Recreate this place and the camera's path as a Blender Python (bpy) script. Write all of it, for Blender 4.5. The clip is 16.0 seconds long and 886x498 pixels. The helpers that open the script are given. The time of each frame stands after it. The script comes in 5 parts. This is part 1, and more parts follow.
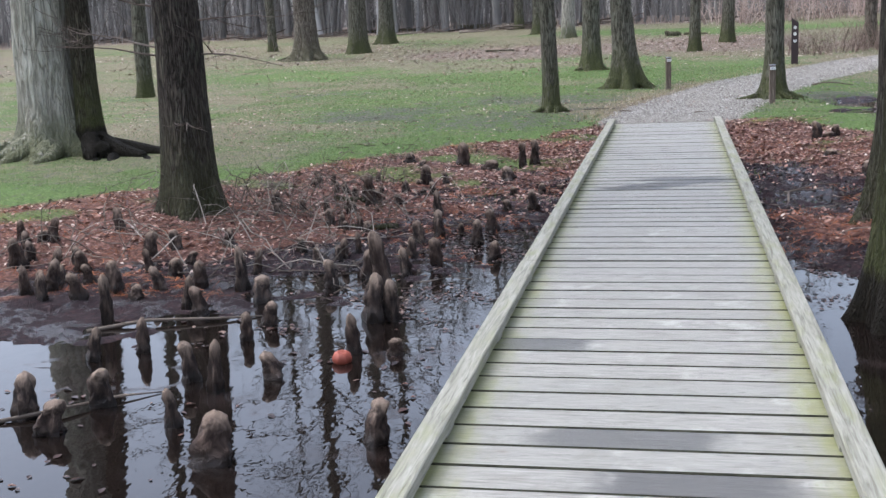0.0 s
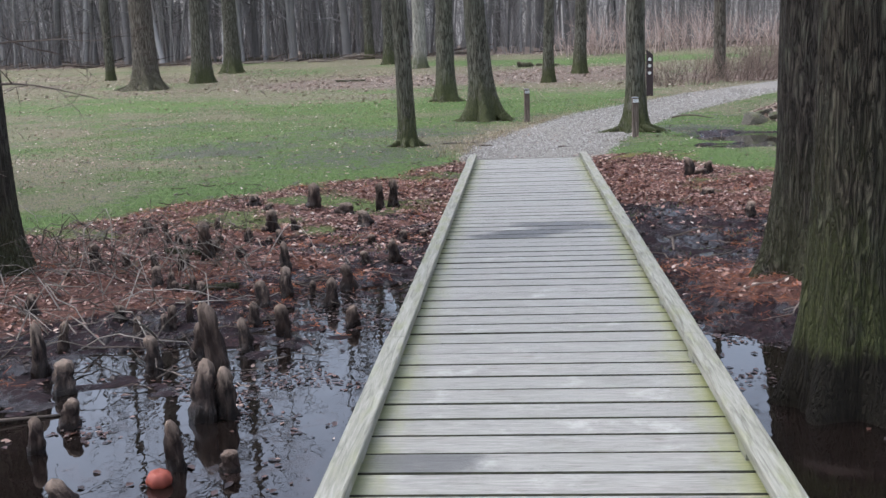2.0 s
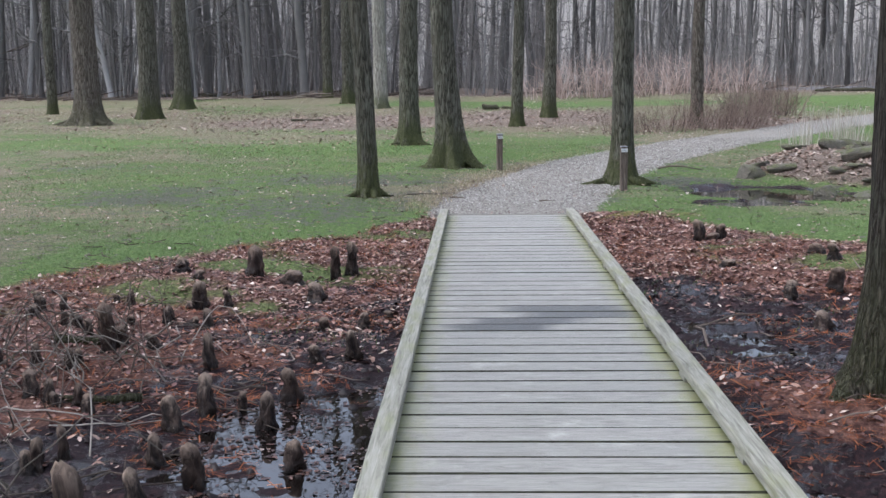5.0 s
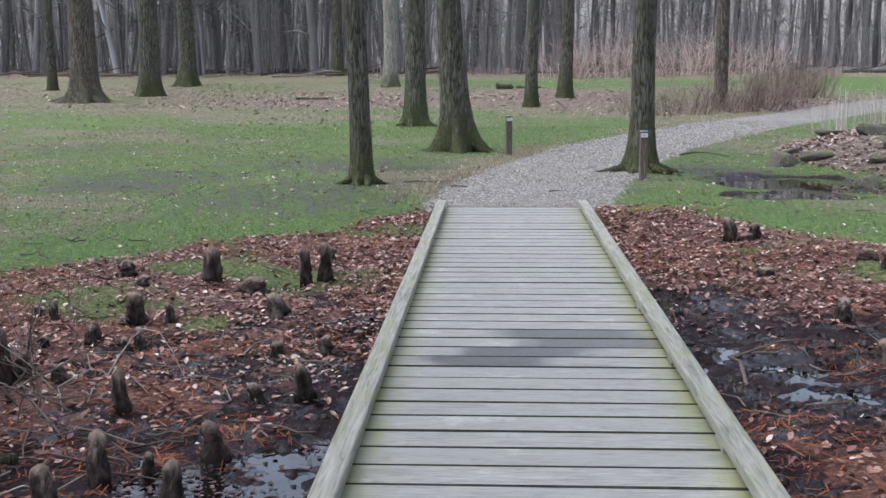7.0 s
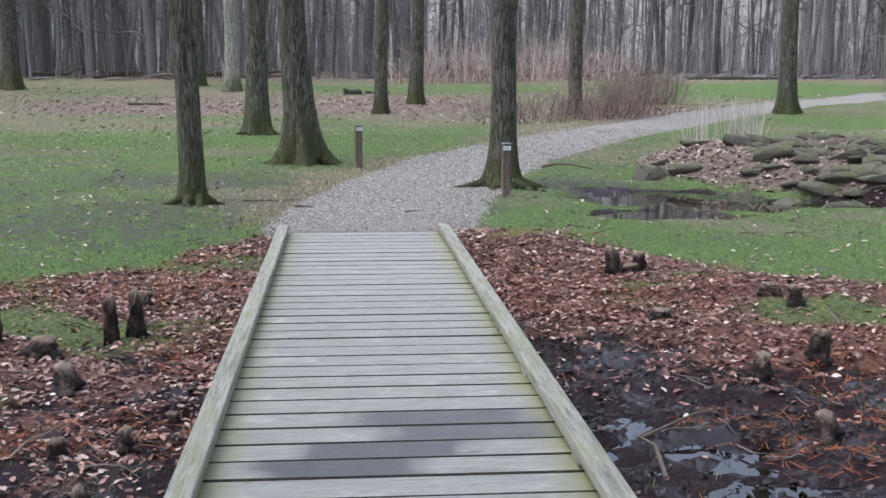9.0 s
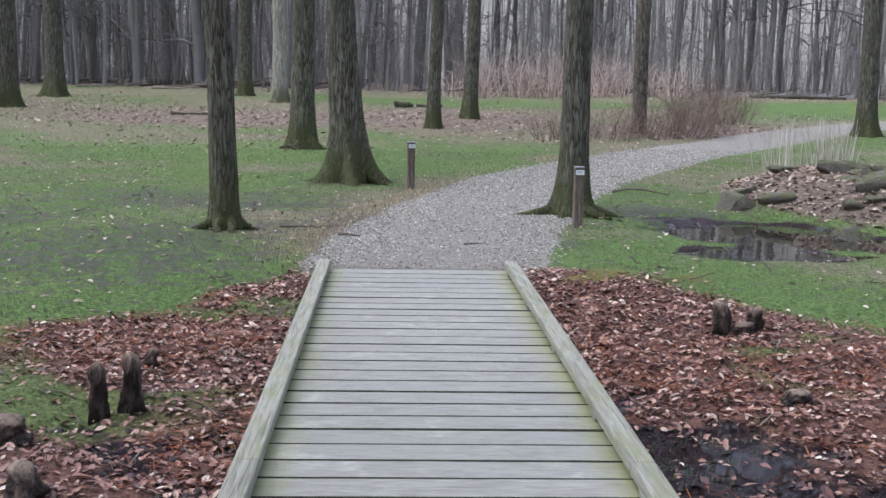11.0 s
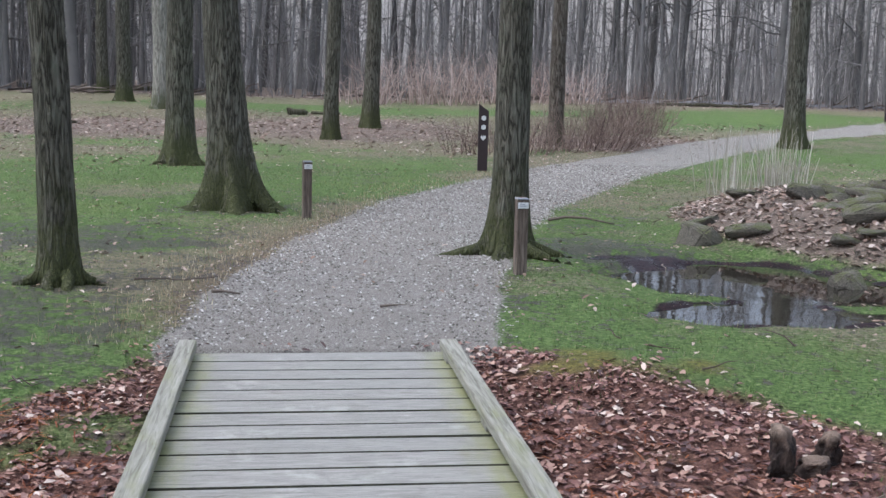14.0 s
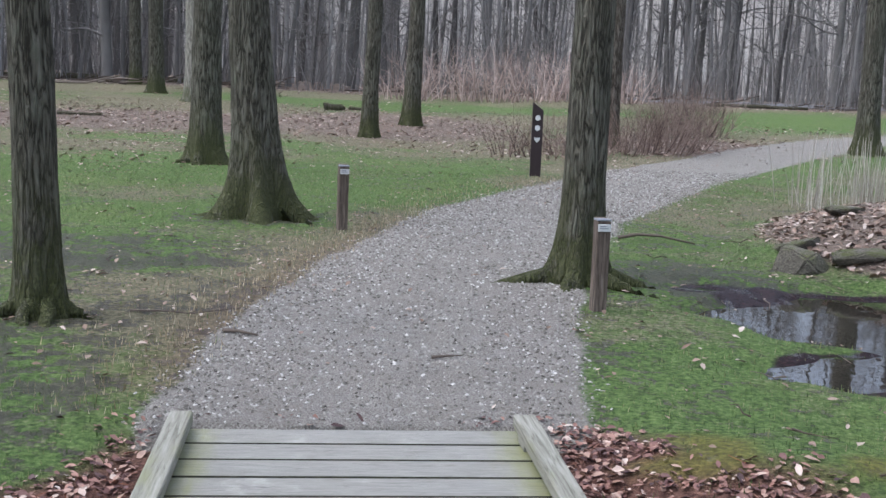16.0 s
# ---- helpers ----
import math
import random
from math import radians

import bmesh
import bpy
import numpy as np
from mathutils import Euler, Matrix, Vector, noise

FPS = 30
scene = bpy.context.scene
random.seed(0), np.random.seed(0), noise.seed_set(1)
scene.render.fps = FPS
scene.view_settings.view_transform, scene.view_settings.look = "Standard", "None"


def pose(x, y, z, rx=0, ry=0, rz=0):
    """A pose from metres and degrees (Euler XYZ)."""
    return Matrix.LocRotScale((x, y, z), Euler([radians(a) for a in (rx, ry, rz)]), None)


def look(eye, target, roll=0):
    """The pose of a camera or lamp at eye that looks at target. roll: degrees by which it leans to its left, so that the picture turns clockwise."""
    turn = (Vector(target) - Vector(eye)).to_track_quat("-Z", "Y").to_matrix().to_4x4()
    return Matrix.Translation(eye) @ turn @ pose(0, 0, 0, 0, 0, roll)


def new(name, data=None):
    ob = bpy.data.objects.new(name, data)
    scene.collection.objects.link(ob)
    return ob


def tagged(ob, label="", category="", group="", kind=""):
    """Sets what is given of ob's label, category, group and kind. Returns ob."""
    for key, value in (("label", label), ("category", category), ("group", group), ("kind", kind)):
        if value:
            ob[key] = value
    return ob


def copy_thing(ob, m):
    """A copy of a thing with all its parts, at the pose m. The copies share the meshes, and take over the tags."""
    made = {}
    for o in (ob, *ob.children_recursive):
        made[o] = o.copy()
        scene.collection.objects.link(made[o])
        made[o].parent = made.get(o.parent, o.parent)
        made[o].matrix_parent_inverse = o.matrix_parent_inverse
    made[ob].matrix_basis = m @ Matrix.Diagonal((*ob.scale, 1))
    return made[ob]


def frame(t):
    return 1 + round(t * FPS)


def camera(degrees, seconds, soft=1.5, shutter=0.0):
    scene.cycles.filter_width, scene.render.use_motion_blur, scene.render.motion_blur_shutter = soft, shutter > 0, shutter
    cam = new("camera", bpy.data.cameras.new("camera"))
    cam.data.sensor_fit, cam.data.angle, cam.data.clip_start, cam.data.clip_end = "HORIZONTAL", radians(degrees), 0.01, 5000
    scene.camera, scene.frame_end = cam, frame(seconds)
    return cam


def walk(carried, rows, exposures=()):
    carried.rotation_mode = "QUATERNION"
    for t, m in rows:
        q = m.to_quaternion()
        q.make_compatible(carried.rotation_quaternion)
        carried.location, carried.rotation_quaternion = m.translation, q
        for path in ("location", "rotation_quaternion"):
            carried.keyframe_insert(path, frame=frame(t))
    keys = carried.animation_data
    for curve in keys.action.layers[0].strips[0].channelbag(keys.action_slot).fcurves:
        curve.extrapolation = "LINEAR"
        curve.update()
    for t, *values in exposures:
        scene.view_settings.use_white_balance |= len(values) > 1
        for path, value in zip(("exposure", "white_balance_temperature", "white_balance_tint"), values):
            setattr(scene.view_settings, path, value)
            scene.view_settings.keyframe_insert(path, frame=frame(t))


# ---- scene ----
cam = camera(42.7, 16.0)
PATH = [
    (0, (0.123, 0.107, 1.447), (-0.276, 2.028, 1.059), -2.4),
    (0.5, (0.082, 0.37, 1.437), (-0.159, 2.316, 1.045), -2.0),
    (1, (-0.029, 0.653, 1.44), (-0.194, 2.611, 1.071), -2.3),
    (1.5, (-0.059, 0.991, 1.433), (-0.243, 2.95, 1.076), -3.5),
    (2, (-0.088, 1.294, 1.431), (-0.229, 3.258, 1.084), -1.9),
    (2.5, (-0.157, 1.613, 1.443), (-0.234, 3.591, 1.158), -2.8),
    (3, (-0.223, 1.933, 1.461), (-0.254, 3.905, 1.13), -2.5),
    (3.5, (-0.231, 2.278, 1.429), (-0.265, 4.251, 1.105), -2.3),
    (4, (-0.279, 2.591, 1.452), (-0.299, 4.572, 1.175), -1.6),
    (4.5, (-0.346, 2.894, 1.422), (-0.378, 4.872, 1.128), -1.9),
    (4.7, (-0.34, 3.033, 1.416), (-0.379, 5.013, 1.137), -1.2),
    (6.8, (-0.189, 4.469, 1.4), (-0.31, 6.444, 1.109), -0.2),
    (7, (-0.168, 4.601, 1.389), (-0.26, 6.574, 1.074), -0.2),
    (7.5, (-0.182, 4.933, 1.412), (-0.131, 6.912, 1.126), -0.3),
    (8, (-0.122, 5.27, 1.416), (-0.115, 7.251, 1.138), 0.8),
    (8.5, (-0.108, 5.61, 1.409), (-0.066, 7.582, 1.078), 2.1),
    (9, (-0.169, 5.968, 1.408), (0.003, 7.936, 1.1), 0.2),
    (9.5, (-0.201, 6.332, 1.407), (-0.079, 8.31, 1.136), -0.3),
    (9.7, (-0.177, 6.466, 1.403), (-0.118, 8.445, 1.116), 0.7),
    (11.8, (-0.231, 8.109, 1.393), (-0.089, 10.084, 1.108), 1.1),
    (12, (-0.233, 8.28, 1.413), (-0.062, 10.245, 1.081), 0.5),
    (12.5, (-0.179, 8.695, 1.403), (-0.052, 10.671, 1.123), 1.7),
    (13, (-0.142, 9.096, 1.41), (0.055, 11.065, 1.115), 2.6),
    (13.5, (-0.173, 9.481, 1.417), (0.202, 11.425, 1.129), 0.9),
    (14, (-0.191, 9.868, 1.426), (0.085, 11.83, 1.153), 1.5),
    (14.5, (-0.203, 10.275, 1.422), (0.003, 12.244, 1.136), 2.4),
    (15, (-0.23, 10.662, 1.436), (-0.009, 12.624, 1.118), 0.7),
    (15.5, (-0.175, 11.078, 1.424), (-0.04, 13.051, 1.126), 1.7),
    (16, (-0.164, 11.412, 1.417), (0.052, 13.38, 1.136), 2.4),
]
EXPOSURE = 1.15
DECK_END, PITCH, RAIL_TOP = 15.97, 0.1929, 0.078
RAIL_LENGTHS = (4.65, 4.75, 4.8, 4.8)
WATER_Z, POOL_Z = -0.205, -0.008
walk(cam, [(t, look(eye, target, roll)) for t, eye, target, roll in PATH], [(0.0, EXPOSURE + 0.27, 5900, 13), (2.5, EXPOSURE + 0.10, 5900, 13), (4.5, EXPOSURE + 0.10, 5850, 13),
     (9.5, EXPOSURE + 0.10, 5820, 13), (13.0, EXPOSURE - 0.04, 5780, 13), (16.0, EXPOSURE - 0.04, 5780, 13)])

# ---- world and light: an overcast day ----
world = bpy.data.worlds.new("overcast")
scene.world = world
world.use_nodes = True
wt = world.node_tree
sky = wt.nodes.new("ShaderNodeTexSky")
sky.sky_type, sky.sun_disc = "NISHITA", False
sky.sun_elevation, sky.sun_rotation = radians(63), radians(-90)
sky.air_density, sky.dust_density = 1.0, 4.0
grey = wt.nodes.new("ShaderNodeHueSaturation")
grey.inputs["Saturation"].default_value = 0.5
wt.links.new(sky.outputs[0], grey.inputs["Color"])
wt.links.new(grey.outputs[0], wt.nodes["Background"].inputs[0])
wt.nodes["Background"].inputs[1].default_value = 0.15
sun = new("sun", bpy.data.lights.new("sun", "SUN"))
sun.data.energy, sun.data.angle, sun.data.color = 0.5, radians(50), (1.0, 0.98, 0.95)
sun.matrix_world = look((-10, -0.5, 20), (0, 0, 0))


# ---- material helpers ----
class Nodes:
    """A short way to write a node material."""

    def __init__(self, name):
        self.mat = bpy.data.materials.new(name)
        self.mat.use_nodes = True
        self.tree = self.mat.node_tree
        self.bsdf = self.tree.nodes["Principled BSDF"]

    def node(self, kind, **values):
        n = self.tree.nodes.new("ShaderNode" + kind)
        for key, value in values.items():
            n.inputs[key.replace("_", " ")].default_value = value
        return n

    def link(self, a, b):
        self.tree.links.new(a, b)
        return self

    def coords(self, scale=(1, 1, 1), space="Object"):
        c = self.node("TexCoord")
        m = self.node("Mapping", Scale=scale)
        self.link(c.outputs[space], m.inputs["Vector"])
        return m.outputs[0]

    def world(self, scale=(1, 1, 1)):
        g = self.node("NewGeometry")
        m = self.node("Mapping", Scale=scale)
        self.link(g.outputs["Position"], m.inputs["Vector"])
        return m.outputs[0]

    def noise(self, at, scale, detail=4.0, rough=0.6, distort=0.0):
        n = self.node("TexNoise", Scale=scale, Detail=detail, Roughness=rough, Distortion=distort)
        self.link(at, n.inputs["Vector"])
        return n.outputs["Fac"]

    def ramp(self, fac, *stops):
        n = self.tree.nodes.new("ShaderNodeValToRGB")
        e = n.color_ramp.elements
        while len(e) < len(stops):
            e.new(0.5)
        for el, (at, col) in zip(e, stops):
            el.position = at
            el.color = (*col, 1) if len(col) == 3 else (col[0], col[0], col[0], 1)
        self.link(fac, n.inputs[0])
        return n.outputs[0]

    def mix(self, fac, a, b, how="MIX"):
        n = self.tree.nodes.new("ShaderNodeMix")
        n.data_type, n.blend_type = "RGBA", how
        for value, socket in ((fac, n.inputs[0]), (a, n.inputs[6]), (b, n.inputs[7])):
            if isinstance(value, (int, float)):
                socket.default_value = value
            elif isinstance(value, tuple):
                socket.default_value = (*value, 1)
            else:
                self.link(value, socket)
        return n.outputs[2]

    def math(self, how, a, b=0.0, c=0.0):
        n = self.tree.nodes.new("ShaderNodeMath")
        n.operation = how
        for value, socket in zip((a, b, c), n.inputs):
            if isinstance(value, (int, float)):
                socket.default_value = value
            else:
                self.link(value, socket)
        return n.outputs[0]

    def span(self, v, a, b, c=0.0, d=1.0):
        n = self.node("MapRange", From_Min=a, From_Max=b, To_Min=c, To_Max=d)
        n.interpolation_type = "SMOOTHSTEP"
        self.link(v, n.inputs["Value"])
        return n.outputs[0]

    def bump(self, height, strength, distance):
        n = self.node("Bump", Strength=strength, Distance=distance)
        self.link(height, n.inputs["Height"])
        self.link(n.outputs[0], self.bsdf.inputs["Normal"])
        return self

    def attribute(self, name):
        n = self.tree.nodes.new("ShaderNodeAttribute")
        n.attribute_name = name
        return n.outputs["Fac"]

    def done(self, color, rough=0.85, spec=0.3):
        for value, key in ((color, "Base Color"), (rough, "Roughness"), (spec, "Specular IOR Level")):
            if isinstance(value, (int, float)):
                self.bsdf.inputs[key].default_value = value
            elif isinstance(value, tuple):
                self.bsdf.inputs[key].default_value = (*value, 1)
            else:
                self.link(value, self.bsdf.inputs[key])
        return self.mat


# ---- materials ----
def bark_material(name, dark, mid, light, moss=0.0, coarse=1.0, moss_top=1.2, soak_shade=0.0):
    """Interlaced upright ridges with dark furrows between them, mossy towards the foot."""
    n = Nodes(name)
    ridges = n.noise(n.coords((1, 1, 0.13)), 26 * coarse, 3, 0.55, 0.5)
    plates = n.noise(n.coords((1, 1, 0.30)), 30 * coarse, 4, 0.6)
    broad = n.noise(n.coords((1, 1, 0.35)), 2.6, 4, 0.6)
    fine = n.noise(n.coords((1, 1, 0.4)), 110, 3)
    crest = n.math("MULTIPLY", n.math("ABSOLUTE", n.math("SUBTRACT", ridges, 0.5)), 4.0)
    crest = n.math("ADD", crest, n.math("MULTIPLY", n.math("SUBTRACT", plates, 0.5), 0.5))
    col = n.ramp(crest, (0.02, dark), (0.22, mid), (0.75, light))
    col = n.mix(n.span(broad, 0.34, 0.68, 0.0, 0.55), col, n.mix(fine, tuple(0.55 * c for c in mid), mid))
    lichen = n.noise(n.coords((1, 1, 0.6)), 7, 5, 0.7)
    col = n.mix(n.span(lichen, 0.46, 0.66, 0, 0.45), col, n.mix(crest, tuple(0.5 * c for c in mid), (0.15, 0.172, 0.115)))
    if moss:
        sep = n.node("SeparateXYZ")
        n.link(n.coords(), sep.inputs[0])
        low = n.span(sep.outputs[2], moss_top, 0.02)
        patch = n.span(n.math("ADD", n.noise(n.coords((1, 1, 0.5)), 5, 5, 0.7), n.math("MULTIPLY", low, 0.15)), 0.43, 0.62)
        fac = n.math("MULTIPLY", n.math("MULTIPLY", low, patch), moss)
        col = n.mix(fac, col, n.ramp(fine, (0.3, (0.030, 0.036, 0.012)), (0.7, (0.095, 0.110, 0.030))))
    # Ragged dark band at the foot: soaked bark and a recess's shade painted in.
    if soak_shade:
        z = n.node("SeparateXYZ")
        n.link(n.coords(), z.inputs[0])
        ragged = n.math("ADD", z.outputs[2], n.math("MULTIPLY", n.math("SUBTRACT", n.noise(n.coords((1, 1, 0.15)), 14, 4, 0.7), 0.5), -0.55 * soak_shade))
        col = n.mix(n.span(ragged, soak_shade, 0.75 * soak_shade, 0, 0.93), col, (0.010, 0.007, 0.005))
    h = n.math("ADD", n.math("MINIMUM", crest, 0.8), n.math("MULTIPLY", fine, 0.22))
    n.bump(h, 1.0, 0.035)
    return n.done(col, 0.9, 0.2)


BARK = bark_material("ridged_grey_bark", (0.026, 0.024, 0.017), (0.120, 0.112, 0.084), (0.225, 0.215, 0.172), 0.8)
BARK_CYPRESS = bark_material("cypress_bark", (0.012, 0.010, 0.007), (0.052, 0.043, 0.033), (0.112, 0.095, 0.073), 0.35, 1.5, 1.2)
BARK_MOSSY = bark_material("mossy_cypress_bark", (0.010, 0.008, 0.005), (0.046, 0.038, 0.026), (0.100, 0.086, 0.060), 0.75, 1.5, 1.7, 0.42)
BARK_PALE = bark_material("smooth_pale_bark", (0.16, 0.15, 0.12), (0.34, 0.325, 0.27), (0.48, 0.465, 0.40), 0.8, 0.6, 0.9)
BARK_BROWN = bark_material("brown_bark", (0.034, 0.027, 0.020), (0.14, 0.118, 0.094), (0.26, 0.228, 0.188), 0.4)


def island_material(name, stops, rough=0.8, scale=30.0, amount=0.35, spec=0.25):
    """Small scattered pieces, each with its own shade out of the ramp."""
    n = Nodes(name)
    g = n.node("NewGeometry")
    col = n.ramp(g.outputs["Random Per Island"], *stops)
    grain = n.noise(n.world(), scale, 3)
    col = n.mix(n.span(grain, 0.3, 0.75, 0, amount), col, n.mix(0.65, col, (0.012, 0.009, 0.006)))
    return n.done(col, rough, spec)


LEAVES = island_material("dead_leaves", ((0.0, (0.055, 0.028, 0.026)), (0.3, (0.17, 0.080, 0.066)), (0.6, (0.30, 0.155, 0.115)),
                                         (0.87, (0.42, 0.27, 0.20)), (1.0, (0.66, 0.56, 0.47))), 0.55, 40, 0.4, 0.4)
SODDEN = island_material("sodden_leaves", ((0.0, (0.02, 0.011, 0.009)), (0.6, (0.06, 0.026, 0.018)), (0.9, (0.13, 0.06, 0.038)), (1.0, (0.30, 0.22, 0.17))), 0.4, 40, 0.3, 0.5)
NEEDLES = island_material("rust_needles", ((0.0, (0.11, 0.032, 0.014)), (0.5, (0.24, 0.070, 0.024)), (1.0, (0.36, 0.135, 0.05))), 0.8)
TAN_LEAVES = island_material("tan_leaves", ((0.0, (0.19, 0.125, 0.09)), (0.5, (0.33, 0.24, 0.185)), (1.0, (0.55, 0.47, 0.40))), 0.7)
GRASS = island_material("grass_blades", ((0.0, (0.045, 0.078, 0.020)), (0.45, (0.092, 0.155, 0.042)), (0.72, (0.15, 0.225, 0.070)), (0.84, (0.22, 0.22, 0.09)), (1.0, (0.36, 0.33, 0.19))), 0.6, 30, 0.2)
STRAW = island_material("dry_straw", ((0.0, (0.26, 0.20, 0.11)), (0.6, (0.48, 0.40, 0.26)), (1.0, (0.64, 0.57, 0.42))), 0.7)
CHIPS = island_material("stone_chips", ((0.0, (0.07, 0.062, 0.052)), (0.4, (0.20, 0.185, 0.160)), (0.8, (0.36, 0.342, 0.305)), (1.0, (0.60, 0.58, 0.54))), 0.8, 60, 0.3)
TWIGS = island_material("grey_twigs", ((0.0, (0.05, 0.036, 0.027)), (0.5, (0.12, 0.095, 0.075)), (1.0, (0.24, 0.20, 0.165))), 0.85)
BROWN_STEMS = island_material("brown_stems", ((0.0, (0.09, 0.06, 0.048)), (0.5, (0.20, 0.145, 0.118)), (1.0, (0.34, 0.265, 0.225))), 0.85)
PALE_STEMS = island_material("pale_thicket_stems", ((0.0, (0.26, 0.19, 0.16)), (0.5, (0.48, 0.37, 0.32)), (1.0, (0.66, 0.55, 0.49))), 0.85)
REED = island_material("bleached_reed", ((0.0, (0.32, 0.29, 0.23)), (0.6, (0.52, 0.48, 0.40)), (1.0, (0.70, 0.66, 0.58))), 0.7)
PALE_TWIGS = island_material("pale_twigs", ((0.0, (0.08, 0.066, 0.052)), (0.6, (0.18, 0.155, 0.125)), (1.0, (0.40, 0.36, 0.31))), 0.85)
FAR_BARK = island_material("far_bark", ((0.0, (0.10, 0.095, 0.088)), (0.25, (0.16, 0.152, 0.141)), (0.6, (0.22, 0.211, 0.197)), (0.9, (0.28, 0.27, 0.255)), (1.0, (0.37, 0.36, 0.345))), 0.95, 1.5, 0.35)


def plank_material():
    """Weathered grey boards, green with algae along both ends, with a few dark wet patches."""
    n = Nodes("weathered_board")
    pos = n.node("NewGeometry").outputs["Position"]
    sep = n.node("SeparateXYZ")
    n.link(pos, sep.inputs[0])
    x, y = sep.outputs[0], sep.outputs[1]
    rnd = n.node("ObjectInfo").outputs["Random"]
    shift = n.node("CombineXYZ")
    n.link(n.math("MULTIPLY", rnd, 37.0), shift.inputs[0])
    n.link(n.math("MULTIPLY", rnd, 11.0), shift.inputs[1])
    add = n.tree.nodes.new("ShaderNodeVectorMath")
    n.link(pos, add.inputs[0]).link(shift.outputs[0], add.inputs[1])
    grain_at = n.node("Mapping", Scale=(3.0, 55, 60))
    n.link(add.outputs[0], grain_at.inputs["Vector"])
    grain = n.noise(grain_at.outputs[0], 1.6, 6, 0.65, 1.2)
    streak_at = n.node("Mapping", Scale=(2.4, 14, 9))
    n.link(add.outputs[0], streak_at.inputs["Vector"])
    streak = n.noise(streak_at.outputs[0], 1.8, 5, 0.65, 1.5)
    knot_at = n.node("Mapping", Scale=(2.2, 7.0, 1))
    n.link(add.outputs[0], knot_at.inputs["Vector"])
    knot = n.node("TexVoronoi", Scale=1.0)
    n.link(knot_at.outputs[0], knot.inputs["Vector"])
    knots = n.span(n.math("ADD", knot.outputs["Distance"], n.math("MULTIPLY", grain, 0.12)), 0.17, 0.10)
    col = n.ramp(grain, (0.28, (0.050, 0.047, 0.037)), (0.42, (0.215, 0.205, 0.175)), (0.72, (0.38, 0.367, 0.325)))
    tone = n.span(rnd, 0, 1, 0.0, 0.5)
    col = n.mix(tone, col, (0.235, 0.23, 0.20))
    col = n.mix(n.span(streak, 0.54, 0.68, 0, 0.6), col, (0.16, 0.155, 0.132))
    blotch = n.noise(n.world((2.6, 5.5, 1)), 1.7, 6, 0.72, 0.8)
    col = n.mix(n.span(blotch, 0.48, 0.66, 0, 0.75), col, n.mix(0.5, col, (0.13, 0.125, 0.095)))
    pale = n.noise(add.outputs[0], 3.0, 5, 0.7)
    col = n.mix(n.span(pale, 0.55, 0.72, 0, 0.5), col, (0.52, 0.51, 0.45))
    col = n.mix(n.math("MULTIPLY", knots, 0.7), col, (0.13, 0.105, 0.075))
    wisp_at = n.node("Mapping", Scale=(3.2, 26, 1))
    n.link(add.outputs[0], wisp_at.inputs["Vector"])
    wisp = n.noise(wisp_at.outputs[0], 1.25, 6, 0.7, 2.6)
    col = n.mix(n.span(wisp, 0.57, 0.67, 0, 0.7), col, (0.075, 0.070, 0.055))
    # algae, thick along the kerbs and thin across the tread
    side = n.math("ABSOLUTE", x)
    patch = n.noise(n.world((5, 1.3, 1)), 2.2, 5, 0.7)
    algae = n.math("MULTIPLY", n.span(n.math("ADD", side, n.math("MULTIPLY", patch, 0.35)), 0.67, 0.93), 0.85)
    col = n.mix(algae, col, n.mix(grain, (0.10, 0.112, 0.016), (0.29, 0.30, 0.085)))
    # wet patches: centre x, half width, centre y, strength
    wet = None
    edge = n.math("MULTIPLY", n.math("SUBTRACT", streak, 0.5), 0.7)
    for cx, hx, cy, s in STAINS:
        dx = n.math("DIVIDE", n.math("ABSOLUTE", n.math("SUBTRACT", x, cx)), hx)
        dy = n.math("DIVIDE", n.math("ABSOLUTE", n.math("SUBTRACT", y, cy)), 0.098)
        inside = n.math("MULTIPLY", n.span(n.math("ADD", dx, n.math("ADD", edge, n.math("MULTIPLY", n.math("SUBTRACT", pale, 0.5), 1.2))), 1.15, 0.65), n.math("LESS_THAN", dy, 1.0))
        inside = n.math("MULTIPLY", inside, s)
        wet = inside if wet is None else n.math("MAXIMUM", wet, inside)
    col = n.mix(n.math("MULTIPLY", wet, 0.92), col, n.mix(grain, (0.028, 0.027, 0.025), (0.095, 0.09, 0.08)))
    n.bump(n.math("ADD", grain, n.math("MULTIPLY", knots, -0.4)), 0.5, 0.004)
    rough = n.span(wet, 0, 1, 0.50, 0.34)
    return n.done(col, rough, 0.6)


def rail_material():
    n = Nodes("weathered_kerb_timber")
    at = n.world((40, 2.2, 40))
    grain = n.noise(at, 1.5, 6, 0.65, 1.0)
    broad = n.noise(n.world((6, 1.2, 6)), 2.0, 4)
    col = n.ramp(grain, (0.28, (0.10, 0.096, 0.07)), (0.5, (0.24, 0.235, 0.19)), (0.75, (0.36, 0.352, 0.30)))
    col = n.mix(n.span(broad, 0.46, 0.72, 0, 0.6), col, (0.20, 0.21, 0.095))
    n.bump(grain, 0.5, 0.005)
    return n.done(col, 0.8, 0.3)


STAINS = ((0.24, 0.40, DECK_END - 28.5 * PITCH, 0.9), (0.30, 0.37, DECK_END - 29.5 * PITCH, 0.9), (-0.02, 0.36, DECK_END - 30.5 * PITCH, 0.95),
          (-0.20, 0.32, DECK_END - 31.5 * PITCH, 1.0), (-0.45, 0.26, DECK_END - 56.5 * PITCH, 0.85),
          (-0.05, 0.36, DECK_END - 62.5 * PITCH, 0.8), (0.18, 0.36, DECK_END - 64.5 * PITCH, 0.9))
BOARD = plank_material()
RAIL = rail_material()


